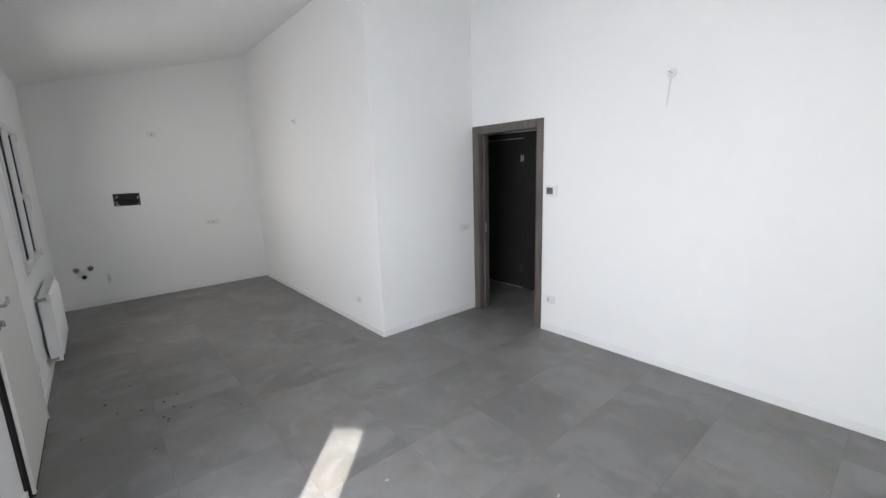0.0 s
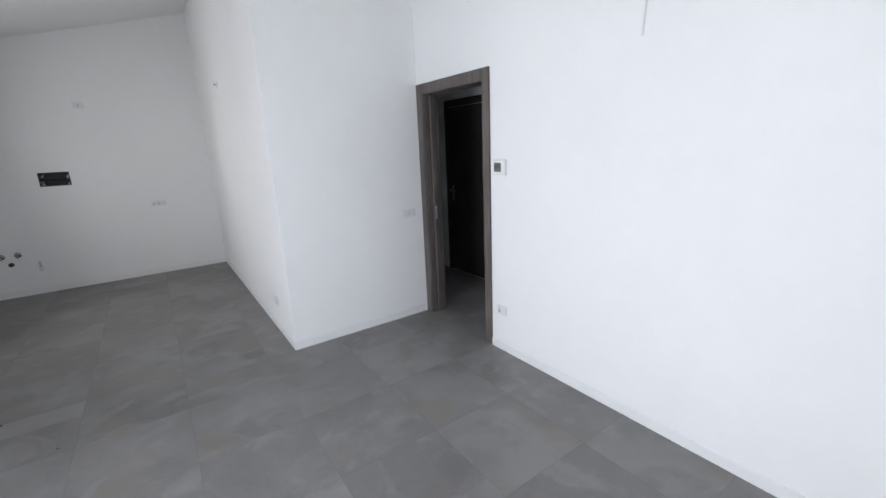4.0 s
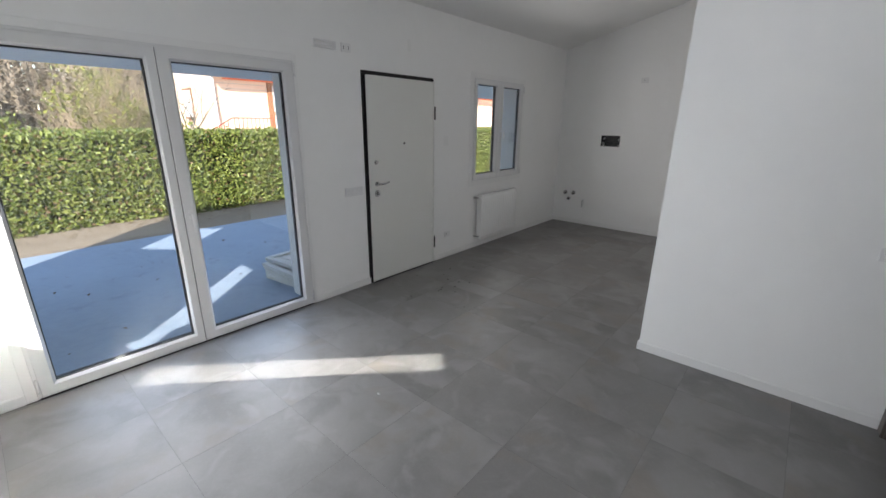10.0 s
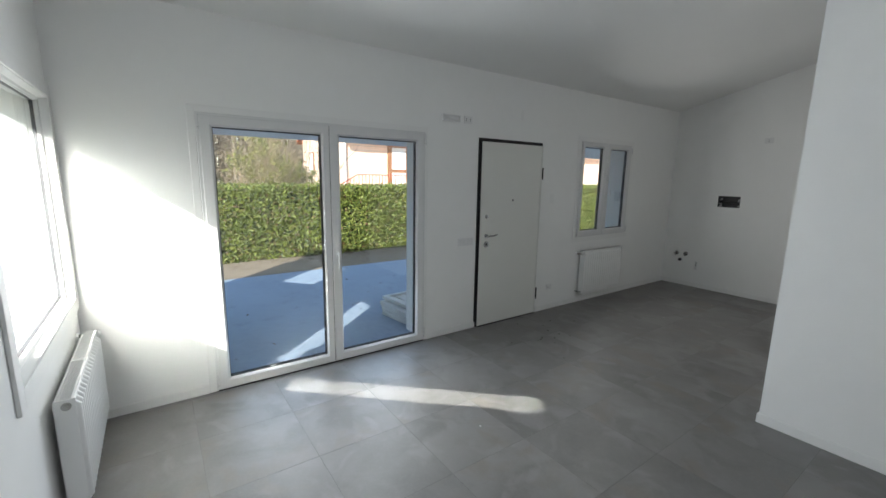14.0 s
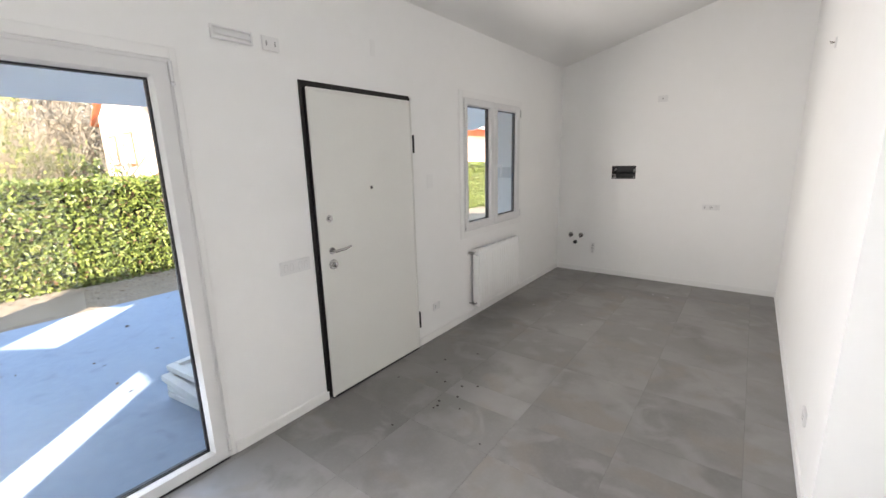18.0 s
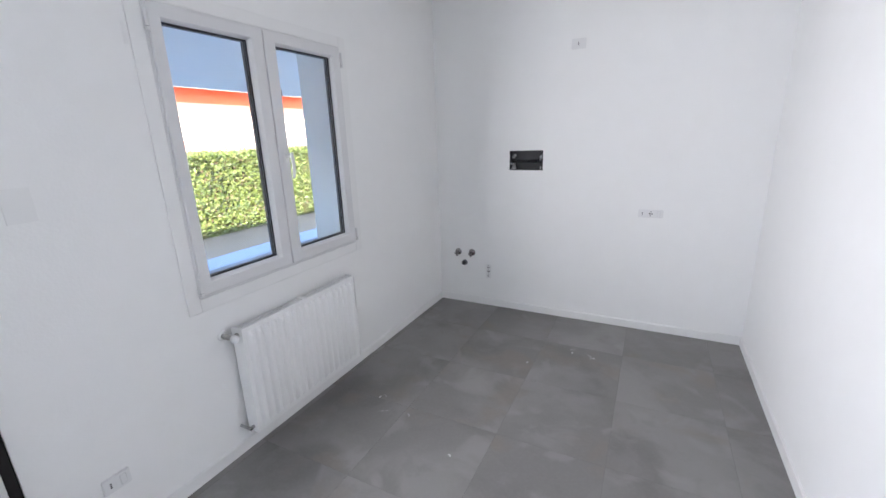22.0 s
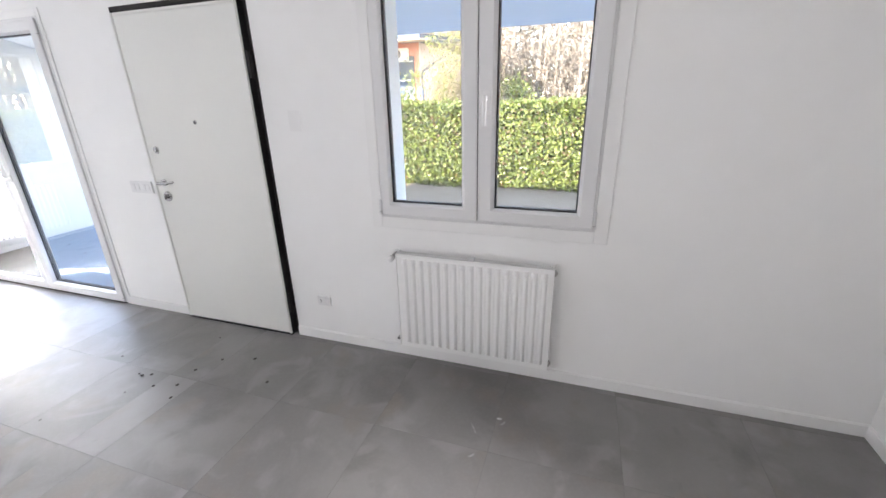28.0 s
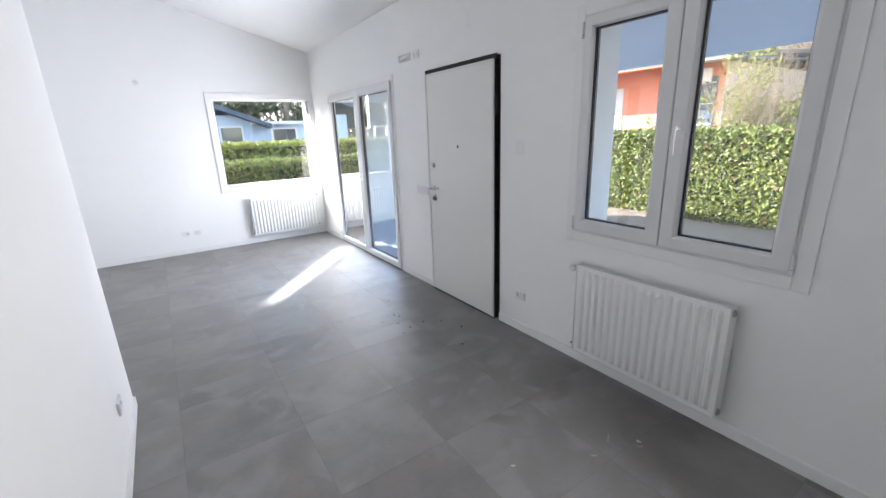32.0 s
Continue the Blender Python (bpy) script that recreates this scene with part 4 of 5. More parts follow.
# sink pipe stubs
DARK_CHROME = material("polished_chrome", (0.34, 0.33, 0.33), 0.16, 1.0, spots=[(30, 0.4, (0.24, 0.235, 0.23))])
for u, w in ((0.182, 0.520), (0.328, 0.524)):
    t = thing("water_stub", (u, YK, w), "chrome angle valve on the kitchen wall", "pipe", "sink pipe stubs")
    bm = bmesh.new()
    for r0, r1, a, b in ((0.034, 0.031, 0.0, 0.006), (0.031, 0.020, 0.006, 0.014), (0.020, 0.013, 0.014, 0.019)):
        cyl(bm, (u, a, w), (u, b, w), r0, r1, 28)
    part("rosette", bm, DARK_CHROME, t, "", on_kitchen, smooth=True)
    bm = cyl(bmesh.new(), (u, 0.016, w), (u, 0.060, w), 0.0125, 0.0125, 16)
    cyl(bm, (u, 0.030, w), (u, 0.046, w), 0.0165, 0.0165, 6)
    cyl(bm, (u, 0.040, w), (u, 0.040, w - 0.034), 0.0095, 0.0095, 14)
    part("body", bm, DARK_CHROME, t, "", on_kitchen, smooth=True)
    bm = cyl(bmesh.new(), (u, 0.058, w), (u, 0.078, w), 0.009, 0.008, 12)
    cyl(bm, (u - 0.016, 0.066, w), (u + 0.016, 0.066, w), 0.005, 0.005, 10)
    part("spindle", bm, DARK_CHROME, t, "", on_kitchen, smooth=True)
t = thing("drain_stub", (0.252, YK, 0.417), "grey drain pipe end with a dark mouth", "pipe", "sink pipe stubs")
part("pipe", cyl(bmesh.new(), (0.252, -0.001, 0.417), (0.252, 0.026, 0.417), 0.027, 0.026, 24), SPACER, t, "", on_kitchen, smooth=True)
part("mouth", cyl(bmesh.new(), (0.252, 0.02, 0.417), (0.252, 0.0268, 0.417), 0.020, n=24), DARK_HOLE, t, "dark open pipe mouth", on_kitchen, smooth=True)


# bare wall-light wires
def wire_point(name, put, u, w, base, label, drop):
    t = thing(name, base, label, "wiring")
    part("cap", cyl(bmesh.new(), (u, 0, w), (u, 0.008, w), 0.036, 0.033, 20), PLASTIC, t, "", put, smooth=True)
    bm = bmesh.new()
    cyl(bm, (u, 0.004, w), (u + 0.01, 0.035, w + 0.012), 0.003, n=8)
    cyl(bm, (u, 0.004, w), (u - 0.014, 0.03, w - 0.004), 0.003, n=8)
    part("wire", bm, COPPER, t, "short bare wires", put)
    if drop:
        bm = bmesh.new()
        pts = [(u, 0.02, w - 0.01), (u + 0.006, 0.012, w - 0.07), (u + 0.014, 0.008, w - 0.14), (u + 0.02, 0.006, w - 0.24)]
        for a, b in zip(pts, pts[1:]):
            cyl(bm, a, b, 0.006, n=8)
        part("cable", bm, PLASTIC, t, "thin white hanging cable", put, smooth=True)
    return t


wire_point("wall_light_wires", on_right, 1.50, 2.335, (XR, 1.50, 2.33), "wall light outlet with short hanging white cable", True)
wire_point("wall_light_wires", on_box_side, 5.475, 2.338, (XB, 5.475, 2.34), "wall light outlet with bare wires on the partition", False)
wire_point("wall_light_wires", on_end, 2.227, 2.319, (2.227, YE, 2.32), "wall light outlet with bare wires on the end wall", False)

# crumbs of soil and dust on the floor
rng = random.Random(3)
for n, (x, y) in enumerate(((0.559, 3.126), (0.662, 3.419), (0.67, 3.454), (0.814, 3.508), (0.722, 3.616), (0.673, 3.747), (0.531, 3.729), (0.393, 3.805), (0.769, 3.811), (0.497, 4.247), (0.193, 3.582), (0.644, 3.503), (1.108, 3.29), (0.327, 4.008))):
    bm = bmesh.new()
    bmesh.ops.create_icosphere(bm, subdivisions=1, radius=1.0)
    big = rng.uniform(0.006, 0.011) * (1.4 if n == 9 else 1)
    for v in bm.verts:
        v.co = Vector((v.co.x * big * rng.uniform(0.8, 1.5), v.co.y * big * rng.uniform(0.7, 1.3), (v.co.z + 0.9) * big * 0.35)) + Vector((x, y, 0))
    c = part("soil_crumb", bm, CRUMB)
    tagged(c, "dark crumb of dry soil on the floor tiles", "dirt", "soil crumbs")
for x, y in ((1.578, 6.66), (1.42, 6.687), (1.143, 6.415), (0.384, 5.619), (1.02, 5.35), (2.1, 1.2), (1.5, 1.9)):
    bm = bmesh.new()
    bmesh.ops.create_icosphere(bm, subdivisions=1, radius=1.0)
    a = rng.uniform(0, 3)
    for v in bm.verts:
        p = Vector((v.co.x * rng.uniform(0.010, 0.02), v.co.y * 0.007, (v.co.z + 0.9) * 0.0016))
        v.co = Matrix.Rotation(a, 3, "Z") @ p + Vector((x, y, 0))
    tagged(part("plaster_crumb", bm, DUST), "pale speck of plaster on the floor tiles", "dirt", "plaster crumbs")

for cx, cy, rad, a0, a1, wide in ((1.505, 6.655, 0.055, -0.4, 1.3, 0.012), (1.425, 6.707, 0.03, 1.2, 2.6, 0.016), (0.63, 5.52, 0.03, 0.2, 1.4, 0.008), (0.40, 5.63, 0.02, 0.0, 2.0, 0.007), (0.62, 5.30, 0.25, 2.0, 2.3, 0.006)):
    bm = bmesh.new()
    ring_v = []
    for k in range(11):
        a = a0 + (a1 - a0) * k / 10
        half = wide * (0.25 + math.sin(math.pi * (k + 0.5) / 11)) * rng.uniform(0.4, 0.7)
        ring_v.append([bm.verts.new((cx + (rad + d) * math.cos(a), cy + (rad + d) * math.sin(a), 0.0007)) for d in (-half, half)])
    for p, q in zip(ring_v, ring_v[1:]):
        bm.faces.new((p[0], p[1], q[1], q[0]))
    ext = bmesh.ops.extrude_face_region(bm, geom=bm.faces[:])
    for v in [g for g in ext["geom"] if isinstance(g, bmesh.types.BMVert)]:
        v.co.z = 0.0001
    bmesh.ops.recalc_face_normals(bm, faces=bm.faces[:])
    tagged(part("plaster_smear", bm, SCUFF), "pale dried plaster smear on the floor tiles", "dirt", "plaster smears")


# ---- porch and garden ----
porch = tagged(part("porch_slab", box((-4.05, -3.0, -0.4), (XF - THICK, 10.5, PORCH_Z), 0.01), CONCRETE), "concrete porch paving tinted with the blue of shade", "paving", kind="structure")
pl = thing("porch_post", (-1.9, 7.055, PORCH_Z), "square grey-brown timber porch post on a steel foot", "post")
part("shaft", box((-1.98, 6.975, PORCH_Z + 0.16), (-1.82, 7.135, 2.10), 0.008), POSTWOOD, pl)
part("capital", box((-2.01, 6.945, 2.10), (-1.79, 7.165, 2.17), 0.006), POSTWOOD, pl)
bm = box((-1.99, 6.965, PORCH_Z), (-1.81, 7.145, PORCH_Z + 0.012), 0.002)
bx(bm, (-1.985, 6.968, PORCH_Z + 0.012), (-1.815, 6.974, PORCH_Z + 0.30))
bx(bm, (-1.985, 7.136, PORCH_Z + 0.012), (-1.815, 7.142, PORCH_Z + 0.30))
part("foot", bm, SHUTTER_STEEL, pl, "dark steel post foot")

# dry leaves blown under the hedge and over the porch
rl = np.random.default_rng(17)
litter = np.stack([-5.4 + np.abs(rl.normal(0, 0.45, 900)), rl.uniform(-3, 12, 900), np.full(900, -0.052)], 1)
litter = np.concatenate([litter, np.stack([rl.uniform(-3.9, -0.6, 90), rl.uniform(-0.4, 9, 90), np.full(90, PORCH_Z + 0.006)], 1)])
litter[:900, 2] += rl.uniform(0.0, 0.012, 900)
LITTER = leaf_material("dry_brown_leaves", (0.05, 0.035, 0.022), (0.17, 0.11, 0.06), 0.8)

# stack of old white shutters on the porch
st = random.Random(11)
for k in range(5):
    z = PORCH_Z + 0.047 * k
    dx, dy, ang = st.uniform(-0.045, 0.045), st.uniform(-0.05, 0.05), st.uniform(-4, 4)
    t = thing("shutter", (-0.86 + dx, 2.92 + dy, z), "old white wooden shutter lying in a stack", "shutter", "stack of shutters")
    t.rotation_euler = (0, 0, radians(ang + 4))
    L, W = 0.86, 0.62
    for a, b in ((-L / 2, -L / 2 + 0.06), (L / 2 - 0.06, L / 2)):
        me = box((-W / 2, a, 0), (W / 2, b, 0.043), 0.003)
        for v in me.verts:
            v.co += Vector(t.location)
        part("rail", me, WORN_WHITE, t)
    for a, b in ((-W / 2, -W / 2 + 0.06), (W / 2 - 0.06, W / 2)):
        me = box((a, -L / 2 + 0.06, 0), (b, L / 2 - 0.06, 0.043), 0.003)
        for v in me.verts:
            v.co += Vector(t.location)
        part("stile", me, WORN_WHITE, t)
    for j in range(9):
        c = -L / 2 + 0.10 + j * (L - 0.2) / 8
        me = box((-W / 2 + 0.06, c - 0.03, 0.012), (W / 2 - 0.06, c + 0.03, 0.02))
        for v in me.verts:
            v.co += Vector(t.location)
        part("slat", me, WORN_WHITE, t)


def leaves(name, centres, normals, size, mat, seed, parent=None):
    """Many small folded leaves, each four corners, round the given centres."""
    r = np.random.default_rng(seed)
    n = len(centres)
    nrm = normals + r.normal(0, 0.8, (n, 3))
    nrm /= np.linalg.norm(nrm, axis=1)[:, None]
    t = np.cross(nrm, r.normal(0, 1, (n, 3)))
    t /= np.linalg.norm(t, axis=1)[:, None]
    b = np.cross(nrm, t)
    s = size * r.uniform(0.6, 1.25, n)[:, None]
    v = np.stack([centres - t * s, centres - b * s * 0.48 + nrm * s * 0.12, centres + t * s, centres + b * s * 0.48 + nrm * s * 0.12], 1).reshape(-1, 3)
    me = bpy.data.meshes.new(name)
    i = np.arange(n)[:, None] * 4
    faces = np.concatenate([i + [0, 1, 2], i + [0, 2, 3]], 0)
    me.from_pydata(v.tolist(), [], faces.tolist())
    me.materials.append(mat)
    ob = new(name, me)
    ob.parent = parent
    return ob


tagged(leaves("leaf_litter", litter, np.tile([0.0, 0.0, 6.0], (len(litter), 1)), 0.026, LITTER, 18), "dry brown leaves scattered on soil and paving", "leaves", kind="stuff")


def hedge(name, x0, x1, y0, y1, z0, z1, faces, label, seed, density=900, mat=HEDGE_LEAF, size=0.042):
    """A clipped hedge: twiggy core coloured near-black for its inner shade, and leaves over the sides in faces ('+x',
    '+y', 'top', ...).
    """
    r = np.random.default_rng(seed)
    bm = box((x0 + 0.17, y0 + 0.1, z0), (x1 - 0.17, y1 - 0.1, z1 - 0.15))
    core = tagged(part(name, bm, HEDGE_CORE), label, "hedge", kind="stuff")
    cs, ns = [], []
    for f in faces:
        if f == "top":
            area, nv = (x1 - x0) * (y1 - y0), (0, 0, 1)
        elif f[1] == "x":
            area, nv = (y1 - y0) * (z1 - z0), (1 if f[0] == "+" else -1, 0, 0.25)
        else:
            area, nv = (x1 - x0) * (z1 - z0), (0, 1 if f[0] == "+" else -1, 0.25)
        n = int(area * density)
        p = np.stack([r.uniform(x0, x1, n), r.uniform(y0, y1, n), r.uniform(z0 + 0.02, z1, n)], 1)
        depth = np.abs(r.normal(0, 0.085, n))
        bulge = 0.04 * np.sin(p[:, 0] * 3.1 + p[:, 2] * 4) + 0.05 * np.sin(p[:, 1] * 2.3 + p[:, 2] * 3.3)
        if f == "top":
            p[:, 2] = z1 - depth + 0.5 * bulge + np.maximum(0, r.normal(0, 0.03, n))
        elif f == "+x":
            p[:, 0] = x1 - depth + bulge
        elif f == "-x":
            p[:, 0] = x0 + depth + bulge
        elif f == "+y":
            p[:, 1] = y1 - depth + bulge
        else:
            p[:, 1] = y0 + depth + bulge
        cs.append(p)
        ns.append(np.tile(np.array(nv, float), (n, 1)))
    lv = leaves("foliage", np.concatenate(cs), np.concatenate(ns), size, mat, seed + 1, core)
    lv["kind"] = "stuff"
    return core


hedge("hedge_front", -6.4, -5.45, -3.0, 22.0, -0.08, 1.45, ("+x", "top"), "clipped evergreen laurel hedge along the porch garden", 21, 2500, HEDGE_LEAF, 0.037)
hedge("hedge_side", -6.0, 4.5, -6.4, -5.6, -0.08, 0.98, ("+y", "top"), "low clipped hedge beyond the end window", 31, 1000)
# back hedge leaves lightened: sun shining through them is put into the colour
hedge("hedge_back", -7.5, 5.5, -8.6, -7.6, -0.08, 1.42, ("+y", "top"), "taller leafy hedge behind the low one", 41, 700, leaf_material("backlit_hedge_leaves", (0.16, 0.20, 0.03), (0.46, 0.46, 0.12)), 0.06)


# ---- plants behind the hedge ----
def twigs(name, x, y, z0, height, stems, seed, mat, spread=0.5, thick=0.02, depth=3):
    """Bare branches rising from one spot, joined into one tapering mesh."""
    r = random.Random(seed)
    verts, faces = [], []

    def limb(p, d, length, rad, level):
        q = p + d * length
        side = d.orthogonal().normalized()
        up = d.cross(side)
        base = len(verts)
        for c, rr in ((p, rad), (q, rad * 0.55)):
            for k in range(4):
                a = k * math.pi / 2
                verts.append(tuple(c + side * math.cos(a) * rr + up * math.sin(a) * rr))
        for k in range(4):
            faces.append((base + k, base + (k + 1) % 4, base + 4 + (k + 1) % 4, base + 4 + k))
        if level <= 0:
            return
        for _ in range(r.randint(2, 3)):
            nd = (d + Vector((r.uniform(-1, 1), r.uniform(-1, 1), r.uniform(-0.2, 0.9))) * spread).normalized()
            limb(p + d * length * r.uniform(0.45, 1.0), nd, length * r.uniform(0.5, 0.8), rad * 0.5, level - 1)

    for _ in range(stems):
        d = Vector((r.uniform(-1, 1) * spread * 0.6, r.uniform(-1, 1) * spread * 0.6, 1)).normalized()
        limb(Vector((x + r.uniform(-0.2, 0.2), y + r.uniform(-0.2, 0.2), z0)), d, height * r.uniform(0.35, 0.55), thick, depth)
    me = bpy.data.meshes.new(name)
    me.from_pydata(verts, [], faces)
    me.materials.append(mat)
    return new(name, me)


def bush(name, x, y, height, width, seed, label, n=2600, mat=BUSH_LEAF, size=0.07):
    t = thing(name, (x, y, -0.1), label, "bush")
    w = twigs("branches", 0, 0, 0, height, 9, seed, TWIG, 0.55, 0.018)
    w.parent = t
    r = np.random.default_rng(seed)
    k = np.array([[r.normal(0, width * 0.33), r.normal(0, width * 0.33), r.uniform(0.35, 1.0) * height] for _ in range(26)])
    c = k[r.integers(0, len(k), n)] + r.normal(0, 0.16 * width, (n, 3))
    c = c[c[:, 2] > 0.15]
    leaves("crown", c, np.tile([0.3, 0.0, 0.6], (len(c), 1)), size, mat, seed, t)
    return t


bush("bush", -8.2, 2.75, 3.0, 1.0, 51, "yellow-green bamboo-like bush behind the hedge", 3800, size=0.042)
bush("bush", -7.6, -1.3, 2.2, 0.5, 53, "narrow yellow-green shrub above the hedge", 500, size=0.06)
bush("bush", -9.0, 0.9, 1.65, 1.0, 54, "low leafy evergreen bush beside the neighbouring house", 1700, HEDGE_LEAF, 0.06)
bush("bush", -9.6, 4.0, 2.0, 0.9, 56, "rounded dark green bush above the hedge", 1500, HEDGE_LEAF, 0.06)
for n, (x, y, h, s) in enumerate(((-8.4, 2.2, 2.2, 60), (-8.8, 2.4, 2.6, 61), (-7.8, 2.8, 2.9, 62), (-8.9, 3.4, 3.0, 64), (-8.0, 3.1, 2.9, 65), (-9.2, 2.8, 3.2, 66))):
    t = thing("bare_shrub", (x, y, -0.1), "leafless shrub of thin tan branches", "shrub", "bare shrubs")
    w = twigs("branches", 0, 0, 0, h, 16, s, TWIG, 0.45, 0.012, 4)
    w.parent = t
t = thing("bare_tree", (-10.6, 4.55, -0.1), "small pruned leafless tree with knobbly branches", "tree")
twigs("branches", 0, 0, 0, 3.0, 2, 68, BARK, 0.75, 0.055, 5).parent = t
# far leafless woods
r = random.Random(77)
verts, faces = [], []


def prism(p, q, ra, rb):
    d = (q - p).normalized()
    side = d.orthogonal().normalized()
    up = d.cross(side)
    b = len(verts)
    for c, rr in ((p, ra), (q, rb)):
        for k in range(3):
            a = k * 2.0944
            verts.append(tuple(c + side * math.cos(a) * rr + up * math.sin(a) * rr))
    for k in range(3):
        faces.append((b + k, b + (k + 1) % 3, b + 3 + (k + 1) % 3, b + 3 + k))


for n in range(1500):
    x, y = (r.uniform(-75, -30), r.uniform(-45, 45)) if n < 1150 else (r.uniform(-32, 30), r.uniform(-62, -38))
    h, rad = r.uniform(9, 17), r.uniform(0.08, 0.20)
    p = Vector((x, y, -0.1))
    top = p + Vector((r.uniform(-1, 1), r.uniform(-1, 1), h))
    prism(p, top, rad, rad * 0.25)
    for k in range(r.randint(9, 15)):
        f = r.uniform(0.2, 0.95)
        a = p.lerp(top, f)
        ang = r.uniform(0, 6.283)
        ln = r.uniform(1.0, 2.6) * (1.15 - f)
        b = a + Vector((math.cos(ang) * ln, math.sin(ang) * ln, ln * r.uniform(0.5, 1.3)))
        prism(a, b, rad * 0.40, 0.022)
        for j in range(3):
            c = a.lerp(b, r.uniform(0.3, 0.9))
            prism(c, c + Vector((r.uniform(-0.6, 0.6), r.uniform(-0.6, 0.6), r.uniform(0.2, 0.9))), 0.030, 0.012)
me = bpy.data.meshes.new("woods")
me.from_pydata(verts, [], faces)
me.materials.append(BARK)
tagged(new("woods", me), "distant leafless winter woods", "woods", kind="stuff")
# undergrowth below the woods
rn = np.random.default_rng(8)
n = 105000
c = np.stack([rn.uniform(-60, -26, n), rn.uniform(-45, 45, n), np.abs(rn.normal(0, 4.6, n))], 1)
c[80000:] = np.stack([rn.uniform(-32, 28, 25000), rn.uniform(-55, -36, 25000), np.abs(rn.normal(0, 4.6, 25000))], 1)
ug = leaves("undergrowth", c, np.tile([0.5, 0, 0.5], (n, 1)), 0.16, leaf_material("dry_leaves", (0.15, 0.115, 0.08), (0.26, 0.21, 0.145), 0.9), 9)
tagged(ug, "dry brown undergrowth at the wood's edge", "undergrowth", kind="stuff")


# ---- neighbouring houses ----
SALMON = material("salmon_render", (0.80, 0.58, 0.45), 0.9, spots=[(0.6, 0.5, (0.76, 0.54, 0.41)), (20, 0.3, (0.83, 0.62, 0.49))], bump=0.4, bump_scale=40)
CREAM = material("cream_render", (0.52, 0.43, 0.37), 0.9, spots=[(0.6, 0.5, (0.47, 0.39, 0.33)), (20, 0.3, (0.56, 0.47, 0.41))], bump=0.4, bump_scale=40)
ORANGE = material("pink_orange_render", (0.74, 0.27, 0.18), 0.9, spots=[(0.7, 0.5, (0.70, 0.24, 0.155)), (20, 0.3, (0.77, 0.30, 0.20))], bump=0.4, bump_scale=40)
PALEPINK = material("pale_pink_render", (0.66, 0.56, 0.50), 0.9, spots=[(0.6, 0.5, (0.60, 0.51, 0.45)), (20, 0.3, (0.70, 0.60, 0.54))], bump=0.4, bump_scale=40)
BLUEGREY = material("pale_blue_render", (0.45, 0.52, 0.64), 0.9, spots=[(0.7, 0.5, (0.40, 0.46, 0.58))], bump=0.3, bump_scale=40)
REDEAVE = material("red_orange_eave", (0.80, 0.20, 0.09), 0.7, spots=[(4, 0.5, (0.72, 0.17, 0.075))])
SHUTTER = material("dark_blue_shutter", (0.06, 0.08, 0.12), 0.6, spots=[(10, 0.5, (0.06, 0.07, 0.09))])
RAIL = material("red_iron_rail", (0.40, 0.10, 0.06), 0.6, spots=[(10, 0.5, (0.33, 0.09, 0.06))])
BROWN = wood_material("brown_window_wood", (0.20, 0.085, 0.035), (0.32, 0.15, 0.07))
DARKGLASS = material("dark_window_glass", (0.05, 0.06, 0.07), 0.08, spots=[(3, 0.4, (0.10, 0.11, 0.12))])
CURTAIN = material("white_curtain", (0.70, 0.70, 0.70), 0.9, spots=[(12, 0.5, (0.6, 0.6, 0.6))])


def pitched(bm, x0, x1, y0, y1, z0, z1, over=0.6, thick=0.16, ridge="y", tip=0.5, skew=0.0):
    """Two roof slabs over a box, ridge along y or x; tip: where the ridge lies across; skew: how far the y0 end veers per metre of depth."""
    if ridge == "y":
        xm = x0 + (x1 - x0) * tip
        for a, b in ((x1 + over, xm), (x0 - over, xm)):
            za = z0 - over * (z1 - z0) / abs((x1 if a > xm else x0) - xm)
            ya, yb = y0 - over + skew * (x1 - a), y0 - over + skew * (x1 - b)
            hexa(bm, [(a, ya, za), (b, yb, z1), (b, y1 + over, z1), (a, y1 + over, za), (a, ya, za + thick), (b, yb, z1 + thick), (b, y1 + over, z1 + thick), (a, y1 + over, za + thick)])
    else:
        ym = y0 + (y1 - y0) * tip
        for a, b in ((y1 + over, ym), (y0 - over, ym)):
            za = z0 - over * (z1 - z0) / abs((y1 if a > ym else y0) - ym)
            hexa(bm, [(x0 - over, a, za), (x0 - over, b, z1), (x1 + over, b, z1), (x1 + over, a, za), (x0 - over, a, za + thick), (x0 - over, b, z1 + thick), (x1 + over, b, z1 + thick), (x1 + over, a, za + thick)])
    bmesh.ops.recalc_face_normals(bm, faces=bm.faces[:])
    return bm


# house with a terrace, opposite the porch
TX0H, TX1H, TY0H, TY1H, VEER = -21.5, -13.4, 6.95, 34.0, 0.085
h = thing("terrace_house", (-17.5, 13, -0.1), "neighbouring house with salmon walls, red eaves and terrace", "house")
xm = (TX0H + TX1H) / 2
YBACK, YMID = TY0H + VEER * (TX1H - TX0H), TY0H + VEER * (TX1H - xm)
bm = bmesh.new()
hexa(bm, [(TX0H, YBACK, -0.1), (TX1H, TY0H, -0.1), (TX1H, TY1H, -0.1), (TX0H, TY1H, -0.1), (TX0H, YBACK, 3.84), (TX1H, TY0H, 3.84), (TX1H, TY1H, 3.84), (TX0H, TY1H, 3.84)])
hexa(bm, [(TX0H + 0.1, YBACK, 3.84), (TX1H - 0.1, TY0H, 3.84), (TX1H - 0.1, TY0H + 0.3, 3.84), (TX0H + 0.1, YBACK + 0.3, 3.84),
          (xm - 0.05, YMID, 5.24), (xm + 0.05, YMID, 5.24), (xm + 0.05, YMID + 0.3, 5.24), (xm - 0.05, YMID + 0.3, 5.24)])
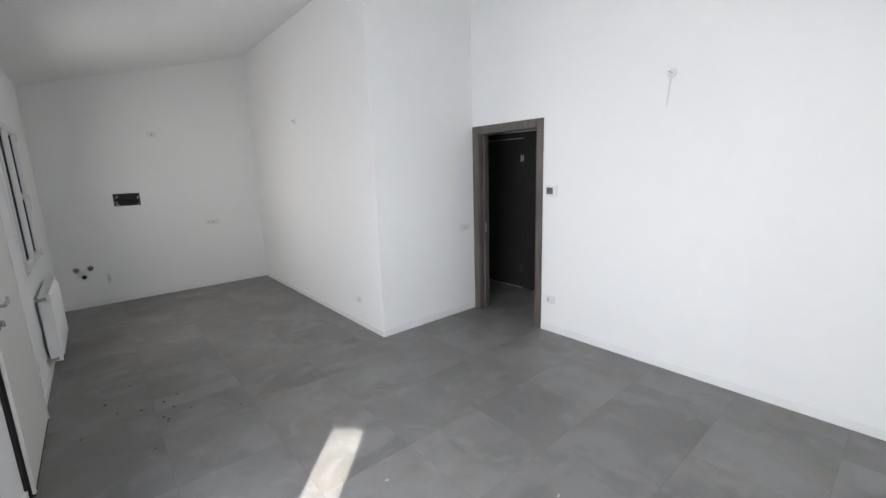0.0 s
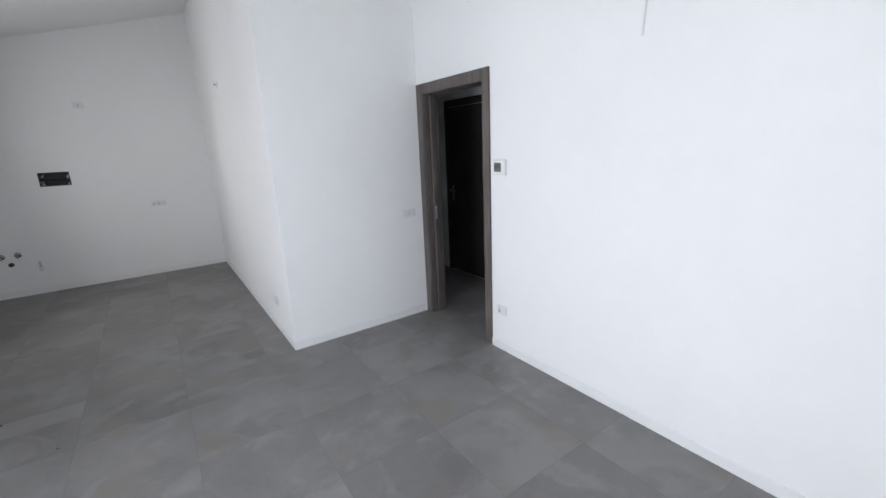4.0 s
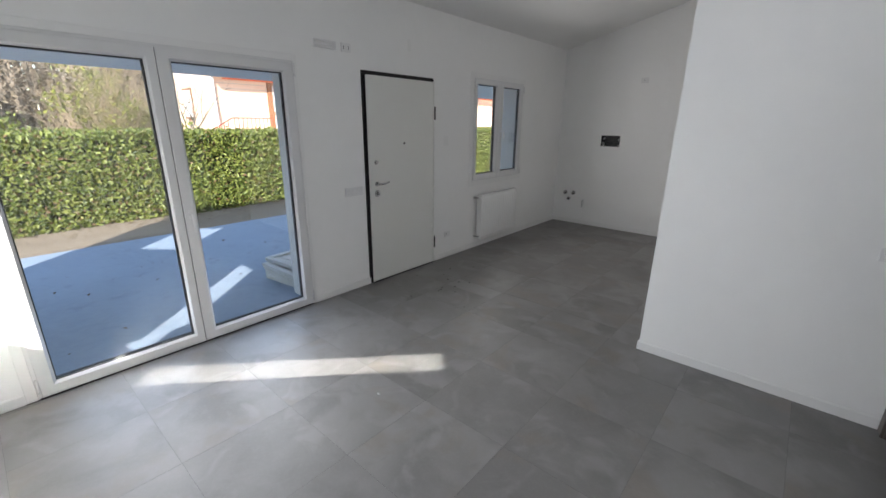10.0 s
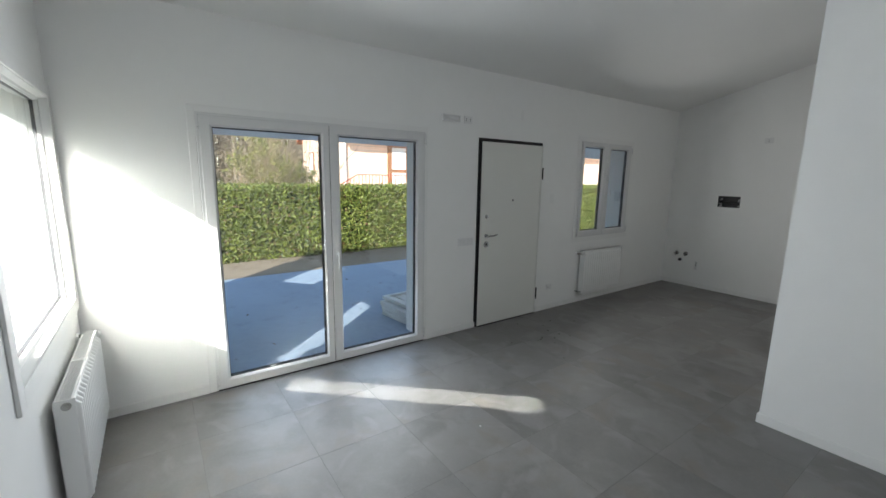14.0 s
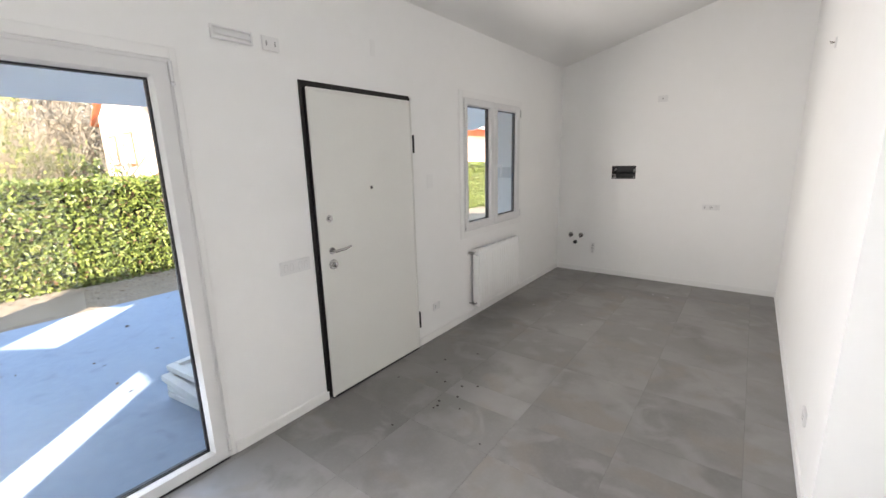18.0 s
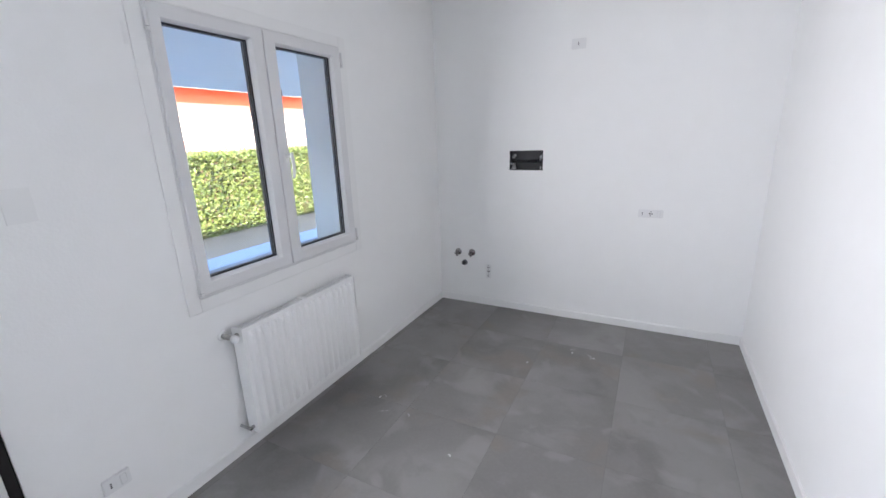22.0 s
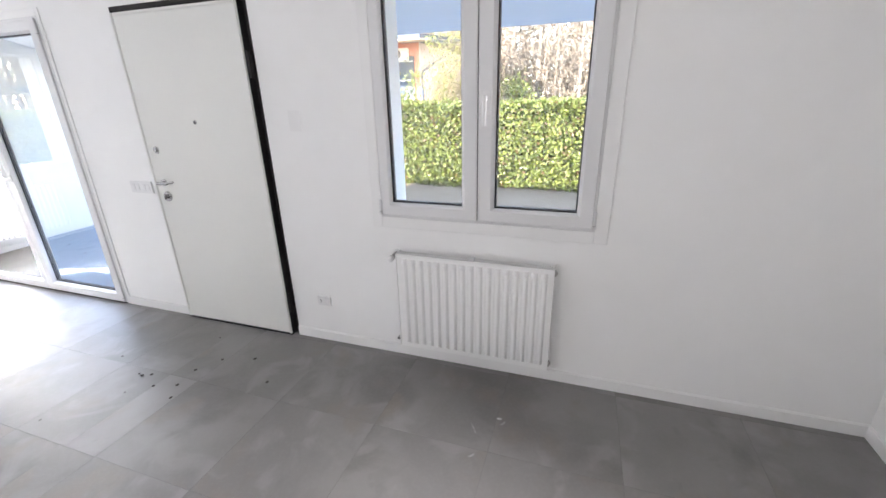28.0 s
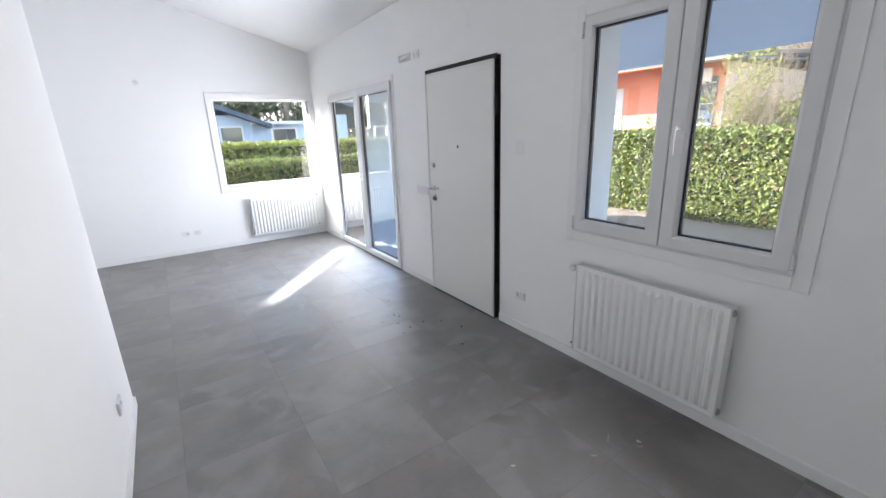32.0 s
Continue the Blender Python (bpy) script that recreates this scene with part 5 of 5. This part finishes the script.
bmesh.ops.recalc_face_normals(bm, faces=bm.faces[:])
part("wall", bm, SALMON, h)
part("roof", pitched(bmesh.new(), TX0H, TX1H, TY0H + 0.40, TY1H, 3.95, 5.40, 1.0, skew=0.14), ROOF_TILE, h)
part("soffit", pitched(bmesh.new(), TX0H, TX1H, TY0H + 0.40, TY1H, 3.88, 5.33, 1.05, 0.06, skew=0.14), REDEAVE, h, "red-orange timber eave")
# flat red-orange band laid over the top of the front wall
part("eave_band", box((TX1H + 0.001, TY0H + 0.35, 3.09), (TX1H + 0.05, TY1H, 3.78)), REDEAVE, h, "red-orange band under the eave")
bm = cyl(bmesh.new(), (-12.38, 6.30, 3.53), (-12.38, 34.9, 3.53), 0.06, n=10)
part("gutter", bm, CURTAIN, h, "pale rain gutter along the eave")
bm = cyl(bmesh.new(), (-12.40, 6.60, 3.50), (-13.30, 6.92, 3.10), 0.05, n=10)
cyl(bm, (-13.30, 6.92, 3.14), (-13.30, 6.92, 0.0), 0.05, n=10)
part("downpipe", bm, CURTAIN, h, "white rainwater pipe at the corner")
for k in range(11):
    z = 1.15 + 0.18 * k
    part("siding_ledge", box((TX1H, TY0H + 0.01, z), (TX1H + 0.012, 8.93, z + 0.02)), CREAM, h)
    part("siding_ledge", box((TX1H, 10.07, z), (TX1H + 0.012, 20.0, z + 0.02)), CREAM, h)
wd = part("window_door", box((-13.40, 8.95, 1.0), (-13.33, 10.05, 3.085), 0.01), BROWN, h, "brown timber window door")
part("pane", box((-13.33, 9.15, 2.0), (-13.32, 9.85, 2.96)), CURTAIN, wd, "bright curtained pane")
part("pane", box((-13.33, 9.15, 1.15), (-13.32, 9.85, 1.85)), CURTAIN, wd, "bright curtained pane")
part("terrace", box((-13.39, TY0H, -0.1), (-12.1, TY1H, 1.05)), SALMON, h, "raised terrace base")
rl = part("railing", box((-12.14, TY0H, 1.72), (-12.10, 19, 1.76)), RAIL, h, "thin red iron railing")
for k in range(0, 78):
    part("baluster", box((-12.13, 7.0 + 0.15 * k, 1.05), (-12.11, 7.02 + 0.15 * k, 1.72)), RAIL, rl)
bm = bmesh.new()
hexa(bm, [(-12.14, 5.95, 1.16), (-12.10, 5.95, 1.16), (-12.10, TY0H, 1.72), (-12.14, TY0H, 1.72), (-12.14, 5.95, 1.20), (-12.10, 5.95, 1.20), (-12.10, TY0H, 1.76), (-12.14, TY0H, 1.76)])
for k in range(6):
    bx(bm, (-12.13, 6.03 + 0.15 * k, -0.1), (-12.11, 6.05 + 0.15 * k, 1.20 + 0.084 * k))
bmesh.ops.recalc_face_normals(bm, faces=bm.faces[:])
part("stair_rail", bm, RAIL, h, "sloping red iron rail of the terrace stairs")
for lo, hi, zz in ((-17.2, -16.2, 1.7), (-19.6, -18.8, 1.7)):
    yw = TY0H + VEER * (TX1H - (lo + hi) / 2)
    wn2 = part("window", box((lo, yw - 0.08, zz), (hi, yw + 0.04, zz + 1.2)), BROWN, h)
    part("pane", box((lo + 0.08, yw - 0.09, zz + 0.08), (hi - 0.08, yw - 0.08, zz + 1.12)), CURTAIN, wn2)


def outdoor_unit(spot, label):
    """An air conditioner's outdoor unit on a wall that faces +x; spot: the middle of its back."""
    x, y, z = spot
    ac = thing("air_conditioner", spot, label, "air conditioner", "outdoor units")
    part("case", box((x, y - 0.40, z - 0.27), (x + 0.32, y + 0.40, z + 0.27), 0.02, 2), SOFFIT, ac, "", smooth=True)
    g = part("fan_grille", cyl(bmesh.new(), (x + 0.32, y - 0.10, z), (x + 0.335, y - 0.10, z), 0.21, n=24), GASKET, ac)
    for r in (0.07, 0.13, 0.19):
        bm = bmesh.new()
        for k in range(24):
            a, b = k * math.pi / 12, (k + 1) * math.pi / 12
            cyl(bm, (x + 0.34, y - 0.10 + r * math.cos(a), z + r * math.sin(a)), (x + 0.34, y - 0.10 + r * math.cos(b), z + r * math.sin(b)), 0.006, n=5)
        part("wire_ring", bm, SOFFIT, g)
    for d in (-0.3, 0.3):
        part("bracket", box((x, y + d - 0.02, z - 0.31), (x + 0.34, y + d + 0.02, z - 0.27)), SHUTTER_STEEL, ac)
    return ac


outdoor_unit((-13.38, 10.75, 3.22), "white outdoor air conditioner unit under the red eave")

# orange house with dark shutters under a deep veranda roof
h = thing("orange_house", (-22, -8, -0.1), "neighbouring house with salmon-orange front and dark shutters", "house")
part("wall", box((-29, -15.3, -0.1), (-18.0, -1.91, 4.0)), ORANGE, h)
part("side_wall", box((-28.98, -1.91, -0.1), (-18.0, -1.86, 4.0)), PALEPINK, h, "pale pink side wall")
bm = bmesh.new()
for xa, xb, za, zb in ((-15.6, -27.3, 3.84, 4.77), (-27.3, -31.0, 4.77, 4.4)):
    hexa(bm, [(xa, -16.2, za + 0.05), (xb, -16.2, zb + 0.05), (xb, -0.92, zb + 0.05), (xa, -0.92, za + 0.05), (xa, -16.2, za + 0.20), (xb, -16.2, zb + 0.20), (xb, -0.92, zb + 0.20), (xa, -0.92, za + 0.20)])
bmesh.ops.recalc_face_normals(bm, faces=bm.faces[:])
part("roof", bm, SHUTTER, h, "low dark roof")
for nm, ya, yb, mat, lab in (("soffit", -16.18, -2.75, REDEAVE, "red-orange veranda soffit"), ("eave_board", -2.75, -0.94, PALEPINK, "pale eave boarding at the corner")):
    bm = bmesh.new()
    hexa(bm, [(-18.0, ya, 4.016), (-15.62, ya, 3.83), (-15.62, yb, 3.83), (-18.0, yb, 4.016), (-18.0, ya, 4.07), (-15.62, ya, 3.885), (-15.62, yb, 3.885), (-18.0, yb, 4.07)])
    bmesh.ops.recalc_face_normals(bm, faces=bm.faces[:])
    part(nm, bm, mat, h, lab)
bm = cyl(bmesh.new(), (-18.0, -1.77, 0.0), (-18.0, -1.77, 2.73), 0.06, n=10)
cyl(bm, (-18.0, -1.77, 2.71), (-19.9, -1.0, 3.68), 0.06, n=10)
part("downpipe", bm, SHUTTER, h, "dark rainwater pipe rising to the gutter")
part("gutter", cyl(bmesh.new(), (-16.9, -0.86, 3.90), (-30.0, -0.86, 4.55), 0.07, n=10), SHUTTER, h, "dark gutter along the side")
for y in (-4.69, -3.26):
    w = part("shutter", box((-18.0, y, 1.1), (-17.94, y + 1.10, 3.44), 0.01), SHUTTER, h, "closed dark shutter")
    for z in (1.5, 2.35, 3.20):
        part("strap", box((-17.94, y + 0.06, z - 0.03), (-17.93, y + 1.04, z + 0.03)), CURTAIN, w, "pale hinge strap")
part("window", box((-18.0, -7.6, 1.1), (-17.95, -6.5, 3.36), 0.01), CURTAIN, h, "white window door")
outdoor_unit((-17.98, -2.82, 3.50), "grey outdoor air conditioner unit on the orange wall")

# pale house with a veranda, beyond the end window
h = thing("veranda_house", (-1, -16, -0.1), "pale blue-grey house with a glazed veranda and dark roof", "house")
part("wall", box((-1.6, -20, -0.1), (6, -14.0, 2.55)), BLUEGREY, h)
bm = bmesh.new()
hexa(bm, [(-2.3, -20.5, 1.98), (3.0, -20.5, 4.0), (3.0, -13.3, 4.0), (-2.3, -13.3, 1.98), (-2.3, -20.5, 2.16), (3.0, -20.5, 4.2), (3.0, -13.3, 4.2), (-2.3, -13.3, 2.16)])
hexa(bm, [(3.0, -20.5, 4.0), (8.3, -20.5, 1.98), (8.3, -13.3, 1.98), (3.0, -13.3, 4.0), (3.0, -20.5, 4.2), (8.3, -20.5, 2.16), (8.3, -13.3, 2.16), (3.0, -13.3, 4.2)])
part("roof", bm, SHUTTER, h, "dark sloping roof")
for x in (-1.2, -0.1, 1.0, 2.1):
    w = part("window", box((x, -14.0, 1.2), (x + 0.95, -13.95, 2.1), 0.01), CURTAIN, h, "white window frame")
    part("pane", box((x + 0.07, -13.95, 1.27), (x + 0.88, -13.94, 2.03)), DARKGLASS, w)
part("porch_wing", box((-4.3, -17, -0.1), (-1.62, -14.2, 2.15)), BLUEGREY, h, "flat-roofed side wing")
part("flat_roof", box((-4.6, -17.3, 2.15), (-1.55, -13.9, 2.28)), CURTAIN, h, "white flat roof edge")
w = part("window", box((-3.6, -14.2, 1.3), (-2.4, -14.15, 2.0), 0.01), CURTAIN, h)
part("pane", box((-3.5, -14.15, 1.37), (-2.5, -14.14, 1.93)), DARKGLASS, w)

# pines behind it
for k, (x, y) in enumerate(((-6.5, -27), (-4.0, -30), (-1.8, -28), (0.5, -31), (2.6, -28), (-9.5, -31), (5, -31), (-12, -28))):
    t = thing("pine_tree", (x, y, -0.1), "tall dark pine with a bare lower trunk", "tree", "pines")
    rr = random.Random(200 + k)
    hh = rr.uniform(11, 14)
    part("trunk", cyl(bmesh.new(), (x, y, -0.1), (x + rr.uniform(-0.4, 0.4), y, hh), 0.28, 0.06, 9), BARK, t)
    rg = np.random.default_rng(300 + k)
    hubs = []
    for z in np.arange(2.6, hh, 0.55):
        for _ in range(4):
            a, d = rg.uniform(0, 6.283), rg.uniform(0.3, 1.0) * (hh + 2 - z) * 0.24 + 0.2
            hubs.append((math.cos(a) * d, math.sin(a) * d, z + 0.1))
    hubs = np.array(hubs)
    cc = hubs[rg.integers(0, len(hubs), 2600)] + rg.normal(0, 0.28, (2600, 3)) * [1, 1, 0.5]
    leaves("crown", cc, np.tile([0, 0, 1.0], (2600, 1)), 0.20, PINE, 400 + k, t)

# ---- floor tiles, one by one ----
tile_cache = {}


def tile_mesh(w, d):
    key = (round(w, 3), round(d, 3))
    if key not in tile_cache:
        bm = box((0, 0, -0.006), (w, d, 0.0))
        top = [e for e in bm.edges if all(v.co.z > -0.001 for v in e.verts)]
        bmesh.ops.bevel(bm, geom=top, offset=0.0004, segments=1, affect="EDGES")
        me = bpy.data.meshes.new("tile")
        bm.to_mesh(me)
        bm.free()
        me.materials.append(TILE)
        tile_cache[key] = me
    return tile_cache[key]


TX, TY, TX0, TY0, JOINT = 0.580, 0.592, 1.188, 0.280, 0.0016
for rx0, rx1, ry0, ry1 in ((XF, XR, YE, YB), (XF, XB, YB, YK), (XR, HX, 1.9, 6.3)):
    for a in range(-4, 9):
        for b in range(-3, 15):
            x0, x1 = max(rx0, TX0 + a * TX), min(rx1, TX0 + (a + 1) * TX)
            y0, y1 = max(ry0, TY0 + b * TY), min(ry1, TY0 + (b + 1) * TY)
            if x1 - x0 < 0.02 or y1 - y0 < 0.02:
                continue
            gx0, gx1 = (JOINT / 2 if x0 > rx0 else 0), (JOINT / 2 if x1 < rx1 else 0)
            gy0, gy1 = (JOINT / 2 if y0 > ry0 else 0), (JOINT / 2 if y1 < ry1 else 0)
            t = new("tile", tile_mesh(x1 - x0 - gx0 - gx1, y1 - y0 - gy0 - gy1))
            t.parent = floor
            t.location = (x0 + gx0, y0 + gy0, 0)
